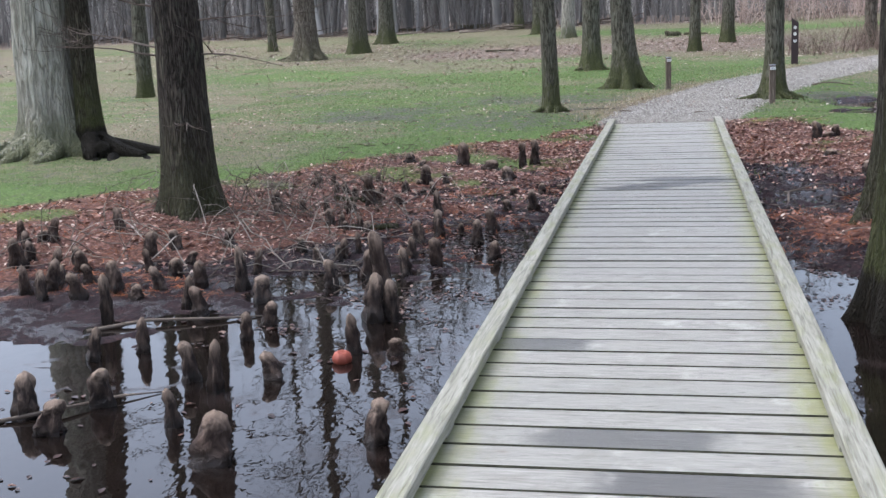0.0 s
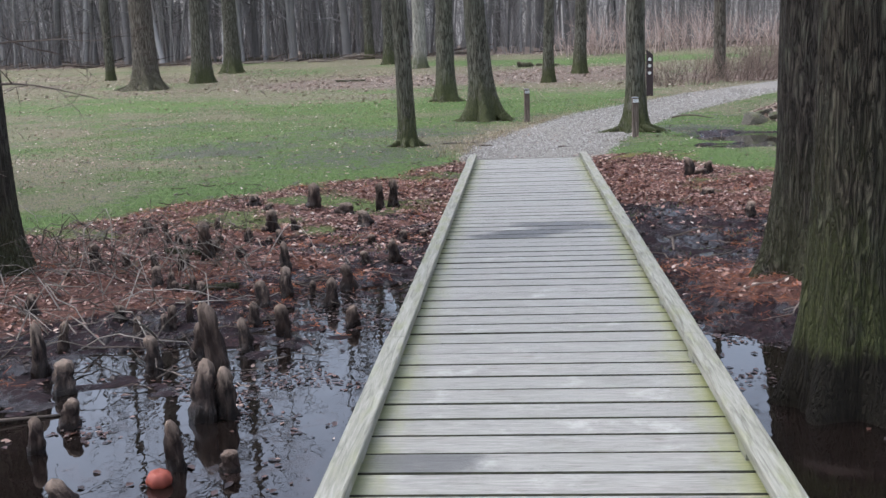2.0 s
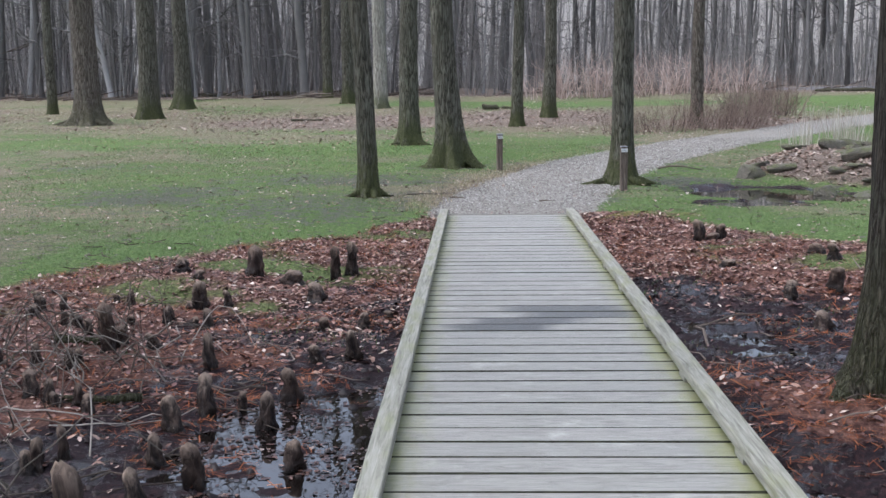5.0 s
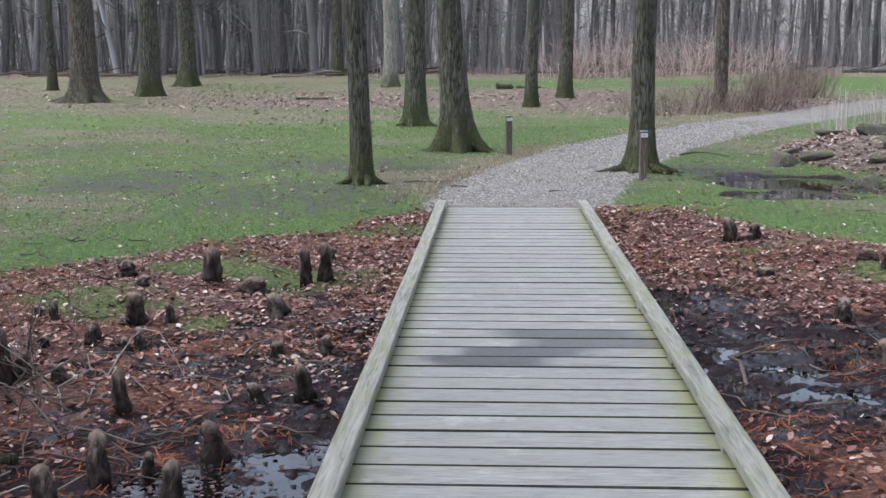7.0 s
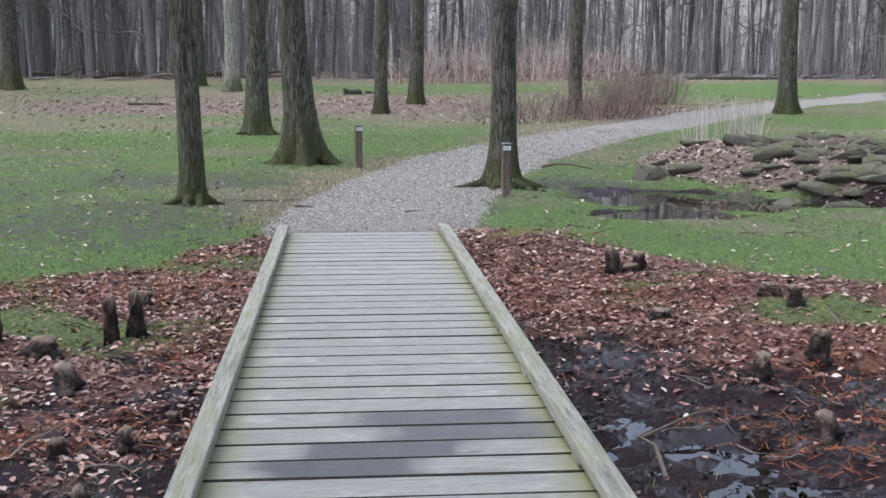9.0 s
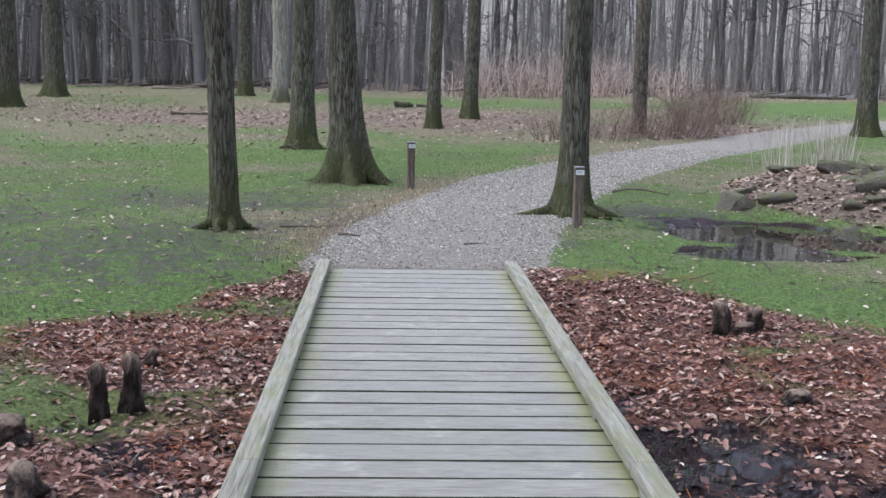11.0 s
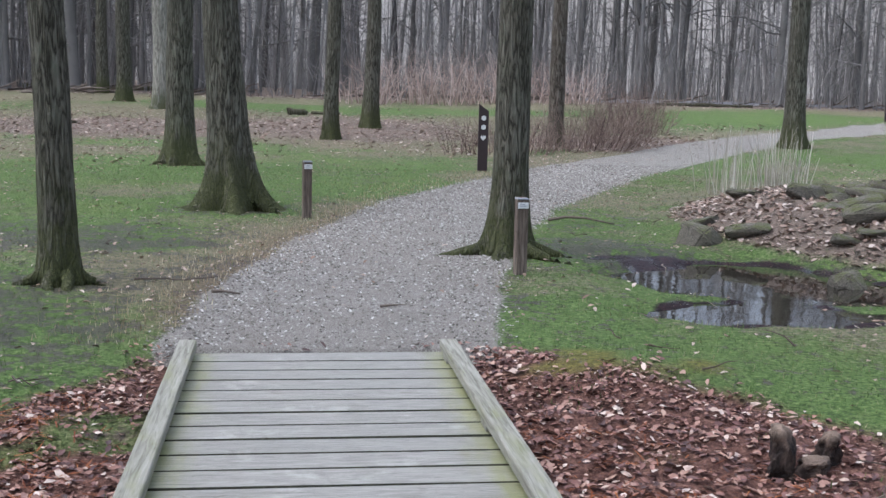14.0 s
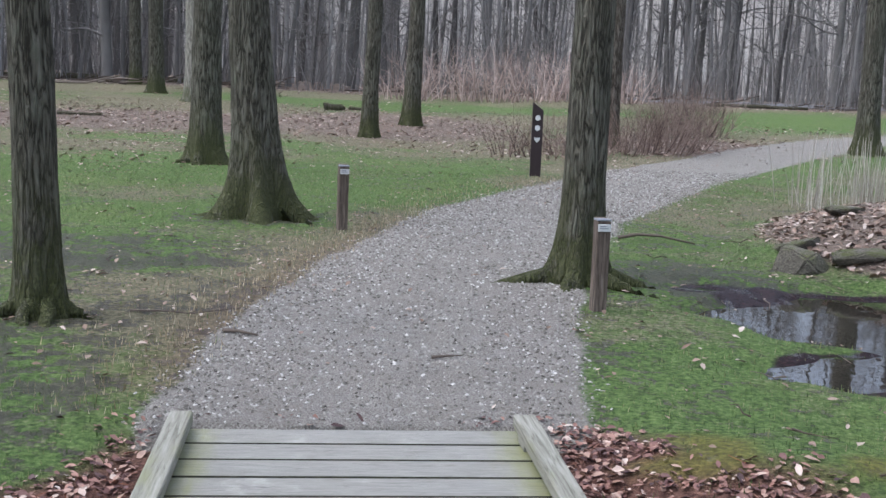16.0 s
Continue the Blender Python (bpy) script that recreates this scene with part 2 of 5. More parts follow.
# Board sides and bevels: grime and the gaps' shade painted into one dark colour.
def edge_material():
    n = Nodes("grimy_shaded_board_edge")
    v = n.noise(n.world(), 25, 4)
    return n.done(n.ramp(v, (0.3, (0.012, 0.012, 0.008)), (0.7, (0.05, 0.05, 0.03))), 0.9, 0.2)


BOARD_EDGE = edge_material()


def post_material():
    n = Nodes("brown_post_wood")
    at = n.coords((30, 30, 2))
    grain = n.noise(at, 2.0, 5, 0.6, 0.8)
    col = n.ramp(grain, (0.3, (0.045, 0.034, 0.026)), (0.55, (0.15, 0.118, 0.094)), (0.75, (0.27, 0.228, 0.19)))
    n.bump(grain, 0.5, 0.006)
    return n.done(col, 0.85, 0.25)


POST = post_material()


def plain(name, color, rough=0.6, amount=0.2, scale=20.0):
    n = Nodes(name)
    v = n.noise(n.coords(), scale, 4)
    return n.done(n.mix(n.span(v, 0.3, 0.75, 0, amount), color, tuple(0.45 * c for c in color)), rough, 0.4)


WHITE_LABEL = plain("white_label", (0.68, 0.68, 0.66), 0.4, 0.15)
SIGN_BROWN = plain("dark_brown_sign", (0.035, 0.022, 0.022), 0.55, 0.3)
GREY_PRINT = plain("grey_print", (0.25, 0.27, 0.30), 0.5, 0.1)
ORANGE = plain("orange_rind", (0.27, 0.060, 0.034), 0.6, 0.6, 14)


def knee_material():
    n = Nodes("cypress_knee_bark")
    at = n.coords((1, 1, 0.3))
    ridges = n.noise(at, 24, 5, 0.65, 0.5)
    sep = n.node("SeparateXYZ")
    n.link(n.coords(), sep.inputs[0])
    rnd = n.node("ObjectInfo").outputs["Random"]
    col = n.ramp(ridges, (0.38, (0.008, 0.006, 0.005)), (0.52, (0.045, 0.031, 0.024)), (0.72, (0.15, 0.108, 0.082)))
    worn = n.span(n.math("ADD", sep.outputs[2], n.math("MULTIPLY", ridges, 0.25)), 0.30, 0.42, 0, 0.75)
    col = n.mix(worn, col, n.mix(ridges, (0.10, 0.070, 0.05), (0.48, 0.37, 0.28)))
    col = n.mix(n.math("MULTIPLY", n.span(rnd, 0, 1), 0.35), col, (0.055, 0.03, 0.02))
    soaked = n.span(sep.outputs[2], 0.13, 0.03, 0, 0.8)
    col = n.mix(soaked, col, (0.012, 0.009, 0.007))
    n.bump(ridges, 1.0, 0.035)
    return n.done(col, n.span(soaked, 0, 0.75, 0.8, 0.3), 0.3)


KNEE = knee_material()


def water_material(name, tint):
    n = Nodes(name)
    ripple = n.noise(n.world((1, 0.6, 1)), 7.0, 3, 0.55)
    scum = n.noise(n.world(), 3.2, 6, 0.7, 0.6)
    col = n.mix(n.span(scum, 0.52, 0.66, 0, 0.8), tint, (0.022, 0.015, 0.013))
    n.bump(ripple, 0.04, 0.03)
    n.bsdf.inputs["IOR"].default_value = 1.5
    return n.done(col, n.span(scum, 0.56, 0.70, 0.01, 0.25), 0.5)


WATER = water_material("tannin_water", (0.007, 0.005, 0.004))
POOL = water_material("clear_pool_water", (0.022, 0.019, 0.015))


def ground_material():
    """Lawn, wet mud, red leaf litter and a gravel path, laid out by the zones stored on the sheet."""
    n = Nodes("park_ground")
    big = n.noise(n.world(), 0.55, 5, 0.65)
    mid = n.noise(n.world(), 3.5, 6, 0.7, 0.4)
    fine = n.noise(n.world(), 34, 5, 0.7)
    tiny = n.noise(n.world(), 130, 4, 0.65)
    lawn = n.ramp(fine, (0.28, (0.022, 0.036, 0.010)), (0.48, (0.078, 0.132, 0.034)), (0.70, (0.19, 0.265, 0.085)))
    dry = n.ramp(fine, (0.25, (0.050, 0.046, 0.026)), (0.5, (0.155, 0.140, 0.084)), (0.8, (0.36, 0.325, 0.225)))
    clump = n.noise(n.world((1, 0.8, 1)), 11, 4, 0.7)
    bare = n.attribute("dry")
    lawn = n.mix(n.math("MULTIPLY", n.span(clump, 0.47, 0.62, 0, 0.85), n.span(bare, 0.0, 0.3, 0.25, 1.0)), lawn, n.ramp(fine, (0.3, (0.026, 0.028, 0.014)), (0.7, (0.115, 0.105, 0.064))))
    lawn = n.mix(n.span(big, 0.52, 0.66, 0, 0.4), lawn, n.ramp(fine, (0.3, (0.045, 0.066, 0.018)), (0.7, (0.22, 0.265, 0.085))))
    col = n.mix(n.span(n.math("ADD", n.math("ADD", n.math("MULTIPLY", bare, 0.6), n.math("MULTIPLY", mid, 0.8)), n.math("MULTIPLY", fine, 0.55)), 0.72, 1.02), lawn, dry)
    rust = n.ramp(fine, (0.25, (0.028, 0.014, 0.012)), (0.48, (0.112, 0.055, 0.041)), (0.72, (0.27, 0.150, 0.108)))
    strewn = n.ramp(fine, (0.25, (0.060, 0.044, 0.034)), (0.5, (0.165, 0.128, 0.100)), (0.78, (0.33, 0.27, 0.22)))
    col = n.mix(n.span(n.math("ADD", n.attribute("tan"), n.math("MULTIPLY", n.math("SUBTRACT", mid, 0.5), 1.3)), 0.3, 0.75), col, strewn)
    soil = n.ramp(n.math("ADD", n.math("MULTIPLY", fine, 0.6), n.math("MULTIPLY", mid, 0.4)), (0.3, (0.014, 0.013, 0.009)), (0.5, (0.046, 0.042, 0.029)), (0.72, (0.125, 0.110, 0.078)))
    damp = n.span(n.math("ADD", n.attribute("soil"), n.math("MULTIPLY", n.math("ADD", n.math("SUBTRACT", mid, 0.5), n.math("MULTIPLY", n.math("SUBTRACT", clump, 0.5), 1.3)), 2.4)), 0.28, 0.60)
    col = n.mix(n.math("MULTIPLY", damp, 0.88), col, soil)
    col = n.mix(n.attribute("litter"), col, rust)
    mud = n.ramp(n.math("ADD", n.math("MULTIPLY", fine, 0.6), n.math("MULTIPLY", mid, 0.4)), (0.3, (0.005, 0.0035, 0.004)), (0.52, (0.019, 0.011, 0.013)), (0.72, (0.085, 0.040, 0.036)))
    col = n.mix(n.math("MULTIPLY", n.attribute("moss"), 0.85), col, n.ramp(fine, (0.3, (0.06, 0.055, 0.03)), (0.55, (0.15, 0.14, 0.03)), (0.75, (0.26, 0.22, 0.07))))
    wet = n.attribute("mud")
    soak = n.span(n.math("ADD", wet, n.math("MULTIPLY", n.math("SUBTRACT", mid, 0.5), 1.1)), 0.30, 0.60)
    col = n.mix(soak, col, mud)
    stone = n.ramp(tiny, (0.30, (0.075, 0.068, 0.058)), (0.5, (0.235, 0.220, 0.192)), (0.70, (0.46, 0.44, 0.40)))
    stone = n.mix(n.span(mid, 0.4, 0.7, 0, 0.5), stone, (0.20, 0.18, 0.15))
    gravel = n.span(n.math("ADD", n.attribute("gravel"), n.math("MULTIPLY", n.math("SUBTRACT", fine, 0.5), 0.8)), 0.35, 0.6)
    col = n.mix(gravel, col, stone)
    h = n.math("ADD", n.math("MULTIPLY", fine, 0.7), n.math("MULTIPLY", tiny, 0.35))
    n.bump(h, 0.9, 0.035)
    glossy = n.math("MULTIPLY", soak, n.span(mid, 0.42, 0.50, 1, 0.15))
    rough = n.span(n.math("MAXIMUM", glossy, n.math("MULTIPLY", damp, 0.45)), 0, 1, 0.92, 0.09)
    return n.done(col, rough, n.span(glossy, 0.1, 0.9, 0.2, 0.55))


GROUND = ground_material()


def rock_material():
    n = Nodes("mossy_stone")
    a = n.noise(n.coords(), 4, 6, 0.65)
    b = n.noise(n.coords(), 26, 5, 0.7)
    col = n.ramp(b, (0.28, (0.050, 0.045, 0.036)), (0.52, (0.135, 0.122, 0.096)), (0.76, (0.26, 0.24, 0.20)))
    nz = n.node("SeparateXYZ")
    n.link(n.node("NewGeometry").outputs["Normal"], nz.inputs[0])
    moss = n.math("MULTIPLY", n.span(nz.outputs[2], 0.2, 0.8), n.span(a, 0.36, 0.58, 0, 0.85))
    col = n.mix(moss, col, n.mix(b, (0.045, 0.06, 0.014), (0.14, 0.15, 0.05)))
    n.bump(b, 0.8, 0.03)
    return n.done(col, 0.85, 0.3)


ROCK = rock_material()


# ---- mesh helpers ----
def mesh_object(name, verts, faces, material, smooth=True):
    me = bpy.data.meshes.new(name)
    me.from_pydata([tuple(v) for v in verts], [], [tuple(f) for f in faces])
    me.materials.append(material)
    if smooth:
        me.polygons.foreach_set("use_smooth", [True] * len(me.polygons))
    me.update()
    return new(name, me)


def part(name, bm, material, parent, label=""):
    me = bpy.data.meshes.new(name)
    bm.to_mesh(me)
    bm.free()
    me.materials.append(material)
    ob = new(name, me)
    ob.parent = parent
    return tagged(ob, label)


def child(ob, parent, label=""):
    ob.parent = parent
    return tagged(ob, label)


def box(x0, x1, y0, y1, z0, z1, bevel=0.0, wobble=0.0):
    bm = bmesh.new()
    bmesh.ops.create_cube(bm, size=1)
    for v in bm.verts:
        v.co = Vector(((x0, x1)[v.co.x > 0], (y0, y1)[v.co.y > 0], (z0, z1)[v.co.z > 0]))
        v.co += Vector([random.uniform(-wobble, wobble) for _ in range(3)])
    if bevel:
        bmesh.ops.bevel(bm, geom=bm.edges[:], offset=bevel, segments=1, affect="EDGES")
    return bm


class Soup:
    """Collects many small pieces into one mesh."""

    def __init__(self):
        self.verts, self.faces = [], []

    def add(self, verts, faces):
        k = len(self.verts)
        self.verts.extend(verts)
        self.faces.extend([tuple(i + k for i in f) for f in faces])

    def tube(self, points, radii, sides=5, cap=True):
        points = [Vector(p) for p in points]
        verts, faces = [], []
        for i, p in enumerate(points):
            along = (points[min(i + 1, len(points) - 1)] - points[max(i - 1, 0)]).normalized()
            u = along.orthogonal().normalized()
            w = along.cross(u)
            for k in range(sides):
                a = 2 * math.pi * k / sides
                verts.append(p + (u * math.cos(a) + w * math.sin(a)) * radii[i])
        for i in range(len(points) - 1):
            for k in range(sides):
                a, b = i * sides + k, i * sides + (k + 1) % sides
                faces.append((a, b, b + sides, a + sides))
        if cap:
            faces.append(tuple(range((len(points) - 1) * sides, len(points) * sides)))
        self.add(verts, faces)

    def make(self, name, material, smooth=True):
        return mesh_object(name, self.verts, self.faces, material, smooth)


def smoothstep(v, a, b):
    t = np.clip((v - a) / (b - a), 0, 1)
    return t * t * (3 - 2 * t)


def rough_field(x, y, scale, seed=0.0):
    """A cheap uneven field of about -1 to 1."""
    x, y = x * scale + seed, y * scale - 1.7 * seed
    return (np.sin(x * 1.3 + 1.7 * np.sin(y * 0.9)) + np.sin(y * 1.7 + 1.3 * np.sin(x * 1.1 + 2.0)) + np.sin(0.8 * x - 1.1 * y + 1.5 * np.sin(1.9 * y + x))) / 3


# ---- the lie of the land ----
EDGE_X = (-60, -14, -8, -5.8, -4.7, -4.2, -3.5, -2.4, -1.55, -0.9, 0.0, 0.95, 1.3, 1.9, 2.4, 3.4, 6, 12, 60)
EDGE_Y = (5.0, 6.2, 8.0, 9.2, 10.2, 10.7, 12.2, 13.6, 14.6, 15.7, 16.0, 16.0, 15.5, 15.0, 14.4, 13.1, 11.5, 9.0, 7.0)
TRAIL = ((0.0, 15.2), (0.05, 16.0), (0.32, 17.7), (0.85, 20.0), (2.0, 23.1), (4.4, 27.0), (7.9, 31.9), (11.9, 36.7), (19.3, 43.6), (32, 52), (60, 66))
TRAIL_HALF = (0.86, 0.93, 1.0, 0.98, 1.0, 0.9, 0.9, 0.9, 1.0, 1.0, 1.0)


def trail_distance(x, y):
    """How far inside (negative) or outside the path's edge a place is."""
    best = np.full(np.shape(x), 1e9)
    for (ax, ay), (bx, by), ha, hb in zip(TRAIL, TRAIL[1:], TRAIL_HALF, TRAIL_HALF[1:]):
        dx, dy = bx - ax, by - ay
        t = np.clip(((x - ax) * dx + (y - ay) * dy) / (dx * dx + dy * dy), 0, 1)
        best = np.minimum(best, np.hypot(x - ax - t * dx, y - ay - t * dy) - (ha + (hb - ha) * t))
    return best


def pool_depth(x, y):
    """The shallow pool between the path and the rock bank."""
    a = 1.0 - np.hypot((x - 3.6 + 0.1 * (y - 18)) / 1.15, (y - 18.35) / 1.2)
    b = 0.9 - np.hypot((x - 5.2) / 1.9, (y - 17.75 + 0.2 * (x - 5.2)) / 0.6)
    c = 0.75 - np.hypot((x - 3.05) / 1.15, (y - 17.0) / 0.75)
    e = 0.35 - np.hypot((x - 2.75) / 1.1, (y - 19.5) / 0.9)
    return np.maximum(np.maximum(a, b), np.maximum(c, e))


def bank_height(x, y):
    """The stony mound behind the pool."""
    r = np.hypot((x - 6.6) / 3.0, (y - 20.5 + 0.15 * (x - 6.6)) / 3.2)
    return 0.34 * smoothstep(r, 1.05, 0.55)


def height(x, y):
    x, y = np.asarray(x, float), np.asarray(y, float)
    d = y - 20.0
    z = 0.03 + 0.031 * (np.sqrt(d * d + 4) + d) / 2
    z = np.where(d > 42, np.minimum(z, 1.35 + 0.006 * (d - 42)), z)
    into = np.interp(x, EDGE_X, EDGE_Y) - y
    left = np.interp(into, (-0.6, 0, 2, 4.6, 6.0, 7.6, 9.5, 14), (0, -0.035, -0.13, -0.19, -0.225, -0.255, -0.40, -0.5))
    right = np.interp(into, (-0.6, 0, 2, 3.6, 5.0, 7.4, 8.6, 11, 14), (0, -0.03, -0.09, -0.168, -0.206, -0.206, -0.28, -0.42, -0.5))
    z = z + np.where(x < 0, left, right)
    swamp = smoothstep(into, -0.2, 1.2)
    z = z + swamp * ((x > 0) * (0.020 * rough_field(x, y, 8.5, 16) + 0.018 * rough_field(x, y, 19, 11)) + 0.030 * rough_field(x, y, 2.1, 3) + 0.018 * rough_field(x, y, 6.3, 8) + 0.016 * rough_field(x, y, 13, 1) + 0.010 * rough_field(x, y, 27, 4))
    z = z + 0.008 * rough_field(x, y, 1.3, 5) * (1 - swamp) + 0.05 * rough_field(x, y, 0.22, 2) * smoothstep(y, 24, 34)
    # mounds round the cypress feet and hollows with standing water
    for cx, cy, s, h in ((1.55, 8.55, 0.55, 0.10), (-3.8, 8.9, 0.9, 0.10), (1.25, 15.45, 0.28, 0.06), (1.75, 15.3, 0.26, 0.06)):
        z = z + h * np.exp(-((x - cx) ** 2 + (y - cy) ** 2) / (2 * s * s))
    for cx, cy, sx, sy, h in ((1.15, 11.0, 0.14, 0.25, 0.040), (1.6, 10.5, 0.4, 0.12, 0.034), (1.45, 10.0, 0.3, 0.2, 0.030), (2.3, 11.3, 0.3, 0.3, 0.02), (1.15, 9.4, 0.15, 0.25, 0.03), (1.3, 11.9, 0.1, 0.3, 0.03)):
        z = z - h * np.exp(-((x - cx) / sx) ** 2 / 2 - ((y - cy) / sy) ** 2 / 2)
    z = z - 0.11 * smoothstep(pool_depth(x, y) + 0.22 * rough_field(x, y, 2.6, 4) + 0.14 * rough_field(x, y, 7, 2), -0.25, 0.55)
    z = z + bank_height(x, y) * (1 + 0.15 * rough_field(x, y, 2.5, 9))
    under = (np.abs(x) < 0.74) & (y < DECK_END - 0.02)
    return np.where(under, np.minimum(z, -0.11), z)


def ground_at(x, y):
    return float(height(x, y))


def axis(lo, a, b, hi, step):
    """Even steps from a to b, and ever longer ones out to lo and hi."""
    def out(start, stop):
        pts, s, p = [], step, start
        while abs(p - start) < abs(stop - start):
            s *= 1.07
            p += s if stop > start else -s
            pts.append(p)
        return pts
    return np.array(out(a, lo)[::-1] + list(np.arange(a, b + 1e-6, step)) + out(b, hi))


def build_ground():
    xs, ys = axis(-400, -6.0, 7.0, 400, 0.06), axis(-120, 4.0, 27.0, 600, 0.06)
    gx, gy = np.meshgrid(xs, ys)
    gz = height(gx, gy)
    nx, ny = len(xs), len(ys)
    verts = np.stack([gx, gy, gz], -1).reshape(-1, 3)
    i = np.arange(nx * ny).reshape(ny, nx)
    faces = np.stack([i[:-1, :-1], i[:-1, 1:], i[1:, 1:], i[1:, :-1]], -1).reshape(-1, 4)
    me = bpy.data.meshes.new("ground")
    me.vertices.add(len(verts))
    me.vertices.foreach_set("co", verts.ravel())
    me.loops.add(faces.size)
    me.loops.foreach_set("vertex_index", faces.ravel())
    me.polygons.add(len(faces))
    me.polygons.foreach_set("loop_start", np.arange(0, faces.size, 4))
    me.polygons.foreach_set("use_smooth", np.ones(len(faces), bool))
    for key, value in zones(gx, gy, gz).items():
        me.attributes.new(key, "FLOAT", "POINT").data.foreach_set("value", value.astype(np.float32).ravel())
    me.materials.append(GROUND)
    me.update(calc_edges=True)
    return tagged(new("ground", me), "park lawn, muddy swamp edge with red leaf litter and a gravel path", "ground", kind="structure")


def zones(x, y, z):
    into = np.interp(x, EDGE_X, EDGE_Y) - y + 0.22 * rough_field(x, y, 1.7, 6) + 0.12 * rough_field(x, y, 5.0, 2)
    trail = trail_distance(x, y)
    swamp = smoothstep(into, -0.15, 0.25)
    grassy = smoothstep(rough_field(x, y, 1.1, 12) + 0.5 * rough_field(x, y, 3.7, 5), 0.45, 0.8) * smoothstep(into, 3.4, 2.0) * 0.8
    for cx, cy, rx, ry in ((-2.75, 11.6, 0.75, 0.7), (-2.1, 12.75, 0.45, 0.4), (-1.9, 11.2, 0.3, 0.3)):
        grassy = np.maximum(grassy, 0.7 * smoothstep(1.0 - np.hypot((x - cx) / rx, (y - cy) / ry) + 0.35 * rough_field(x, y, 6.0, 3), 0.15, 0.7))
    litter = swamp * (1 - grassy)
    mud_left = smoothstep(-z, 0.09, 0.19)
    mud_right = smoothstep(-z, 0.085, 0.15) * 1.15
    mud = swamp * np.where(x < 0, mud_left, mud_right)
    pool = smoothstep(pool_depth(x, y) + 0.15 * rough_field(x, y, 3.1, 6), -0.08, 0.22)
    rim = smoothstep(trail, 0.45, 0.05) * smoothstep(y, 15.5, 17) * smoothstep(y, 24, 20) * (x < np.interp(y, [p[1] for p in TRAIL], [p[0] for p in TRAIL])) * 0.6

    def blob(cx, cy, rx, ry):
        return smoothstep(1.0 - np.hypot((x - cx) / rx, (y - cy) / ry), 0, 0.7)
    soil = 0.56 * np.maximum(blob(-2.3, 16.7, 2.0, 2.8), np.maximum(blob(-2.6, 20.4, 2.8, 1.5), blob(-4.5, 18.5, 2.0, 2.0))) + 0.4 * smoothstep(rough_field(x, y, 0.8, 21) + 0.5 * rough_field(x, y, 2.7, 3), 0.4, 0.8) * smoothstep(y, 14, 16) * smoothstep(y, 28, 23)
    soil = np.maximum(soil, 0.7 * np.maximum(blob(2.6, 19.6, 1.3, 1.5), blob(-0.8, 22.3, 1.2, 0.7)))
    tan = np.maximum(0.85 * np.maximum(blob(-4.0, 35.5, 7.0, 5.5), blob(1.2, 36.5, 5.0, 6.5)), np.maximum(0.95 * blob(7.2, 33.6, 4.6, 3.4), smoothstep(y, 51, 56) * 0.9))
    tan = np.maximum(tan, 0.34 * smoothstep(rough_field(x, y, 0.3, 7) + 0.6 * rough_field(x, y, 0.9, 3), 0.1, 0.7) * smoothstep(y, 23, 28))
    tan = np.maximum(tan, 0.55 * smoothstep(y, 30, 34) * smoothstep(y, 52, 44) * smoothstep(x, -7, -11) * smoothstep(rough_field(x, y, 0.5, 2), -0.4, 0.4))
    green = np.maximum(blob(-3.4, 26.5, 4.2, 3.0), np.maximum(0.9 * blob(2.0, 46, 9.0, 5.0), np.maximum(blob(17, 45, 11.0, 8.0), blob(1.2, 24.6, 2.4, 2.2))))
    west = x < np.interp(y, [p[1] for p in TRAIL], [p[0] for p in TRAIL])
    dry = np.where(west, 0.34, 0.14) + 0.36 * rough_field(x, y, 0.45, 4) + 0.22 * rough_field(x, y, 1.9, 9) + 0.45 * smoothstep(trail, 1.3, 0.1) * west + 0.16 * smoothstep(y, 26, 40) - 0.75 * green - 0.5 * soil
    lush = smoothstep(into, -3.2, -0.3) * 0.55
    bank = smoothstep(bank_height(x, y), 0.02, 0.12)
    dry = np.clip(np.maximum(dry - lush, bank), 0, 1)
    moss = np.maximum(smoothstep(1.0 - np.hypot((x - 1.3) / 0.42, (y - 15.5) / 0.34), 0, 0.5), smoothstep(1.0 - np.hypot((x - 1.8) / 0.36, (y - 15.35) / 0.26), 0, 0.5)) * smoothstep(rough_field(x, y, 5.5, 3), -0.5, 0.3)
    return {"moss": moss, "dry": dry, "litter": np.clip(np.maximum(litter, rim * 0.5), 0, 1), "soil": soil * (1 - bank), "tan": np.clip(np.maximum(tan, bank * 0.9), 0, 1),
            "mud": np.clip(np.maximum(mud, pool * 0.95), 0, 1),
            "gravel": smoothstep(trail + 0.05 * rough_field(x, y, 3.0, 3), 0.16, -0.16) * (y > DECK_END - 0.3)}


build_ground()


def water_sheet(name, x0, x1, y0, y1, z, material, label, category):
    ob = mesh_object(name, [(x0, y0, z), (x1, y0, z), (x1, y1, z), (x0, y1, z)], [(0, 1, 2, 3)], material, False)
    return tagged(ob, label, category, kind="structure")


water_sheet("water_swamp", -60, 30, -60, 12.6, WATER_Z, WATER, "still dark swamp water that mirrors the trees", "water")
water_sheet("water_pool", 1.2, 9, 15.3, 22.5, POOL_Z, POOL, "shallow pool beside the path and the rocks", "water")


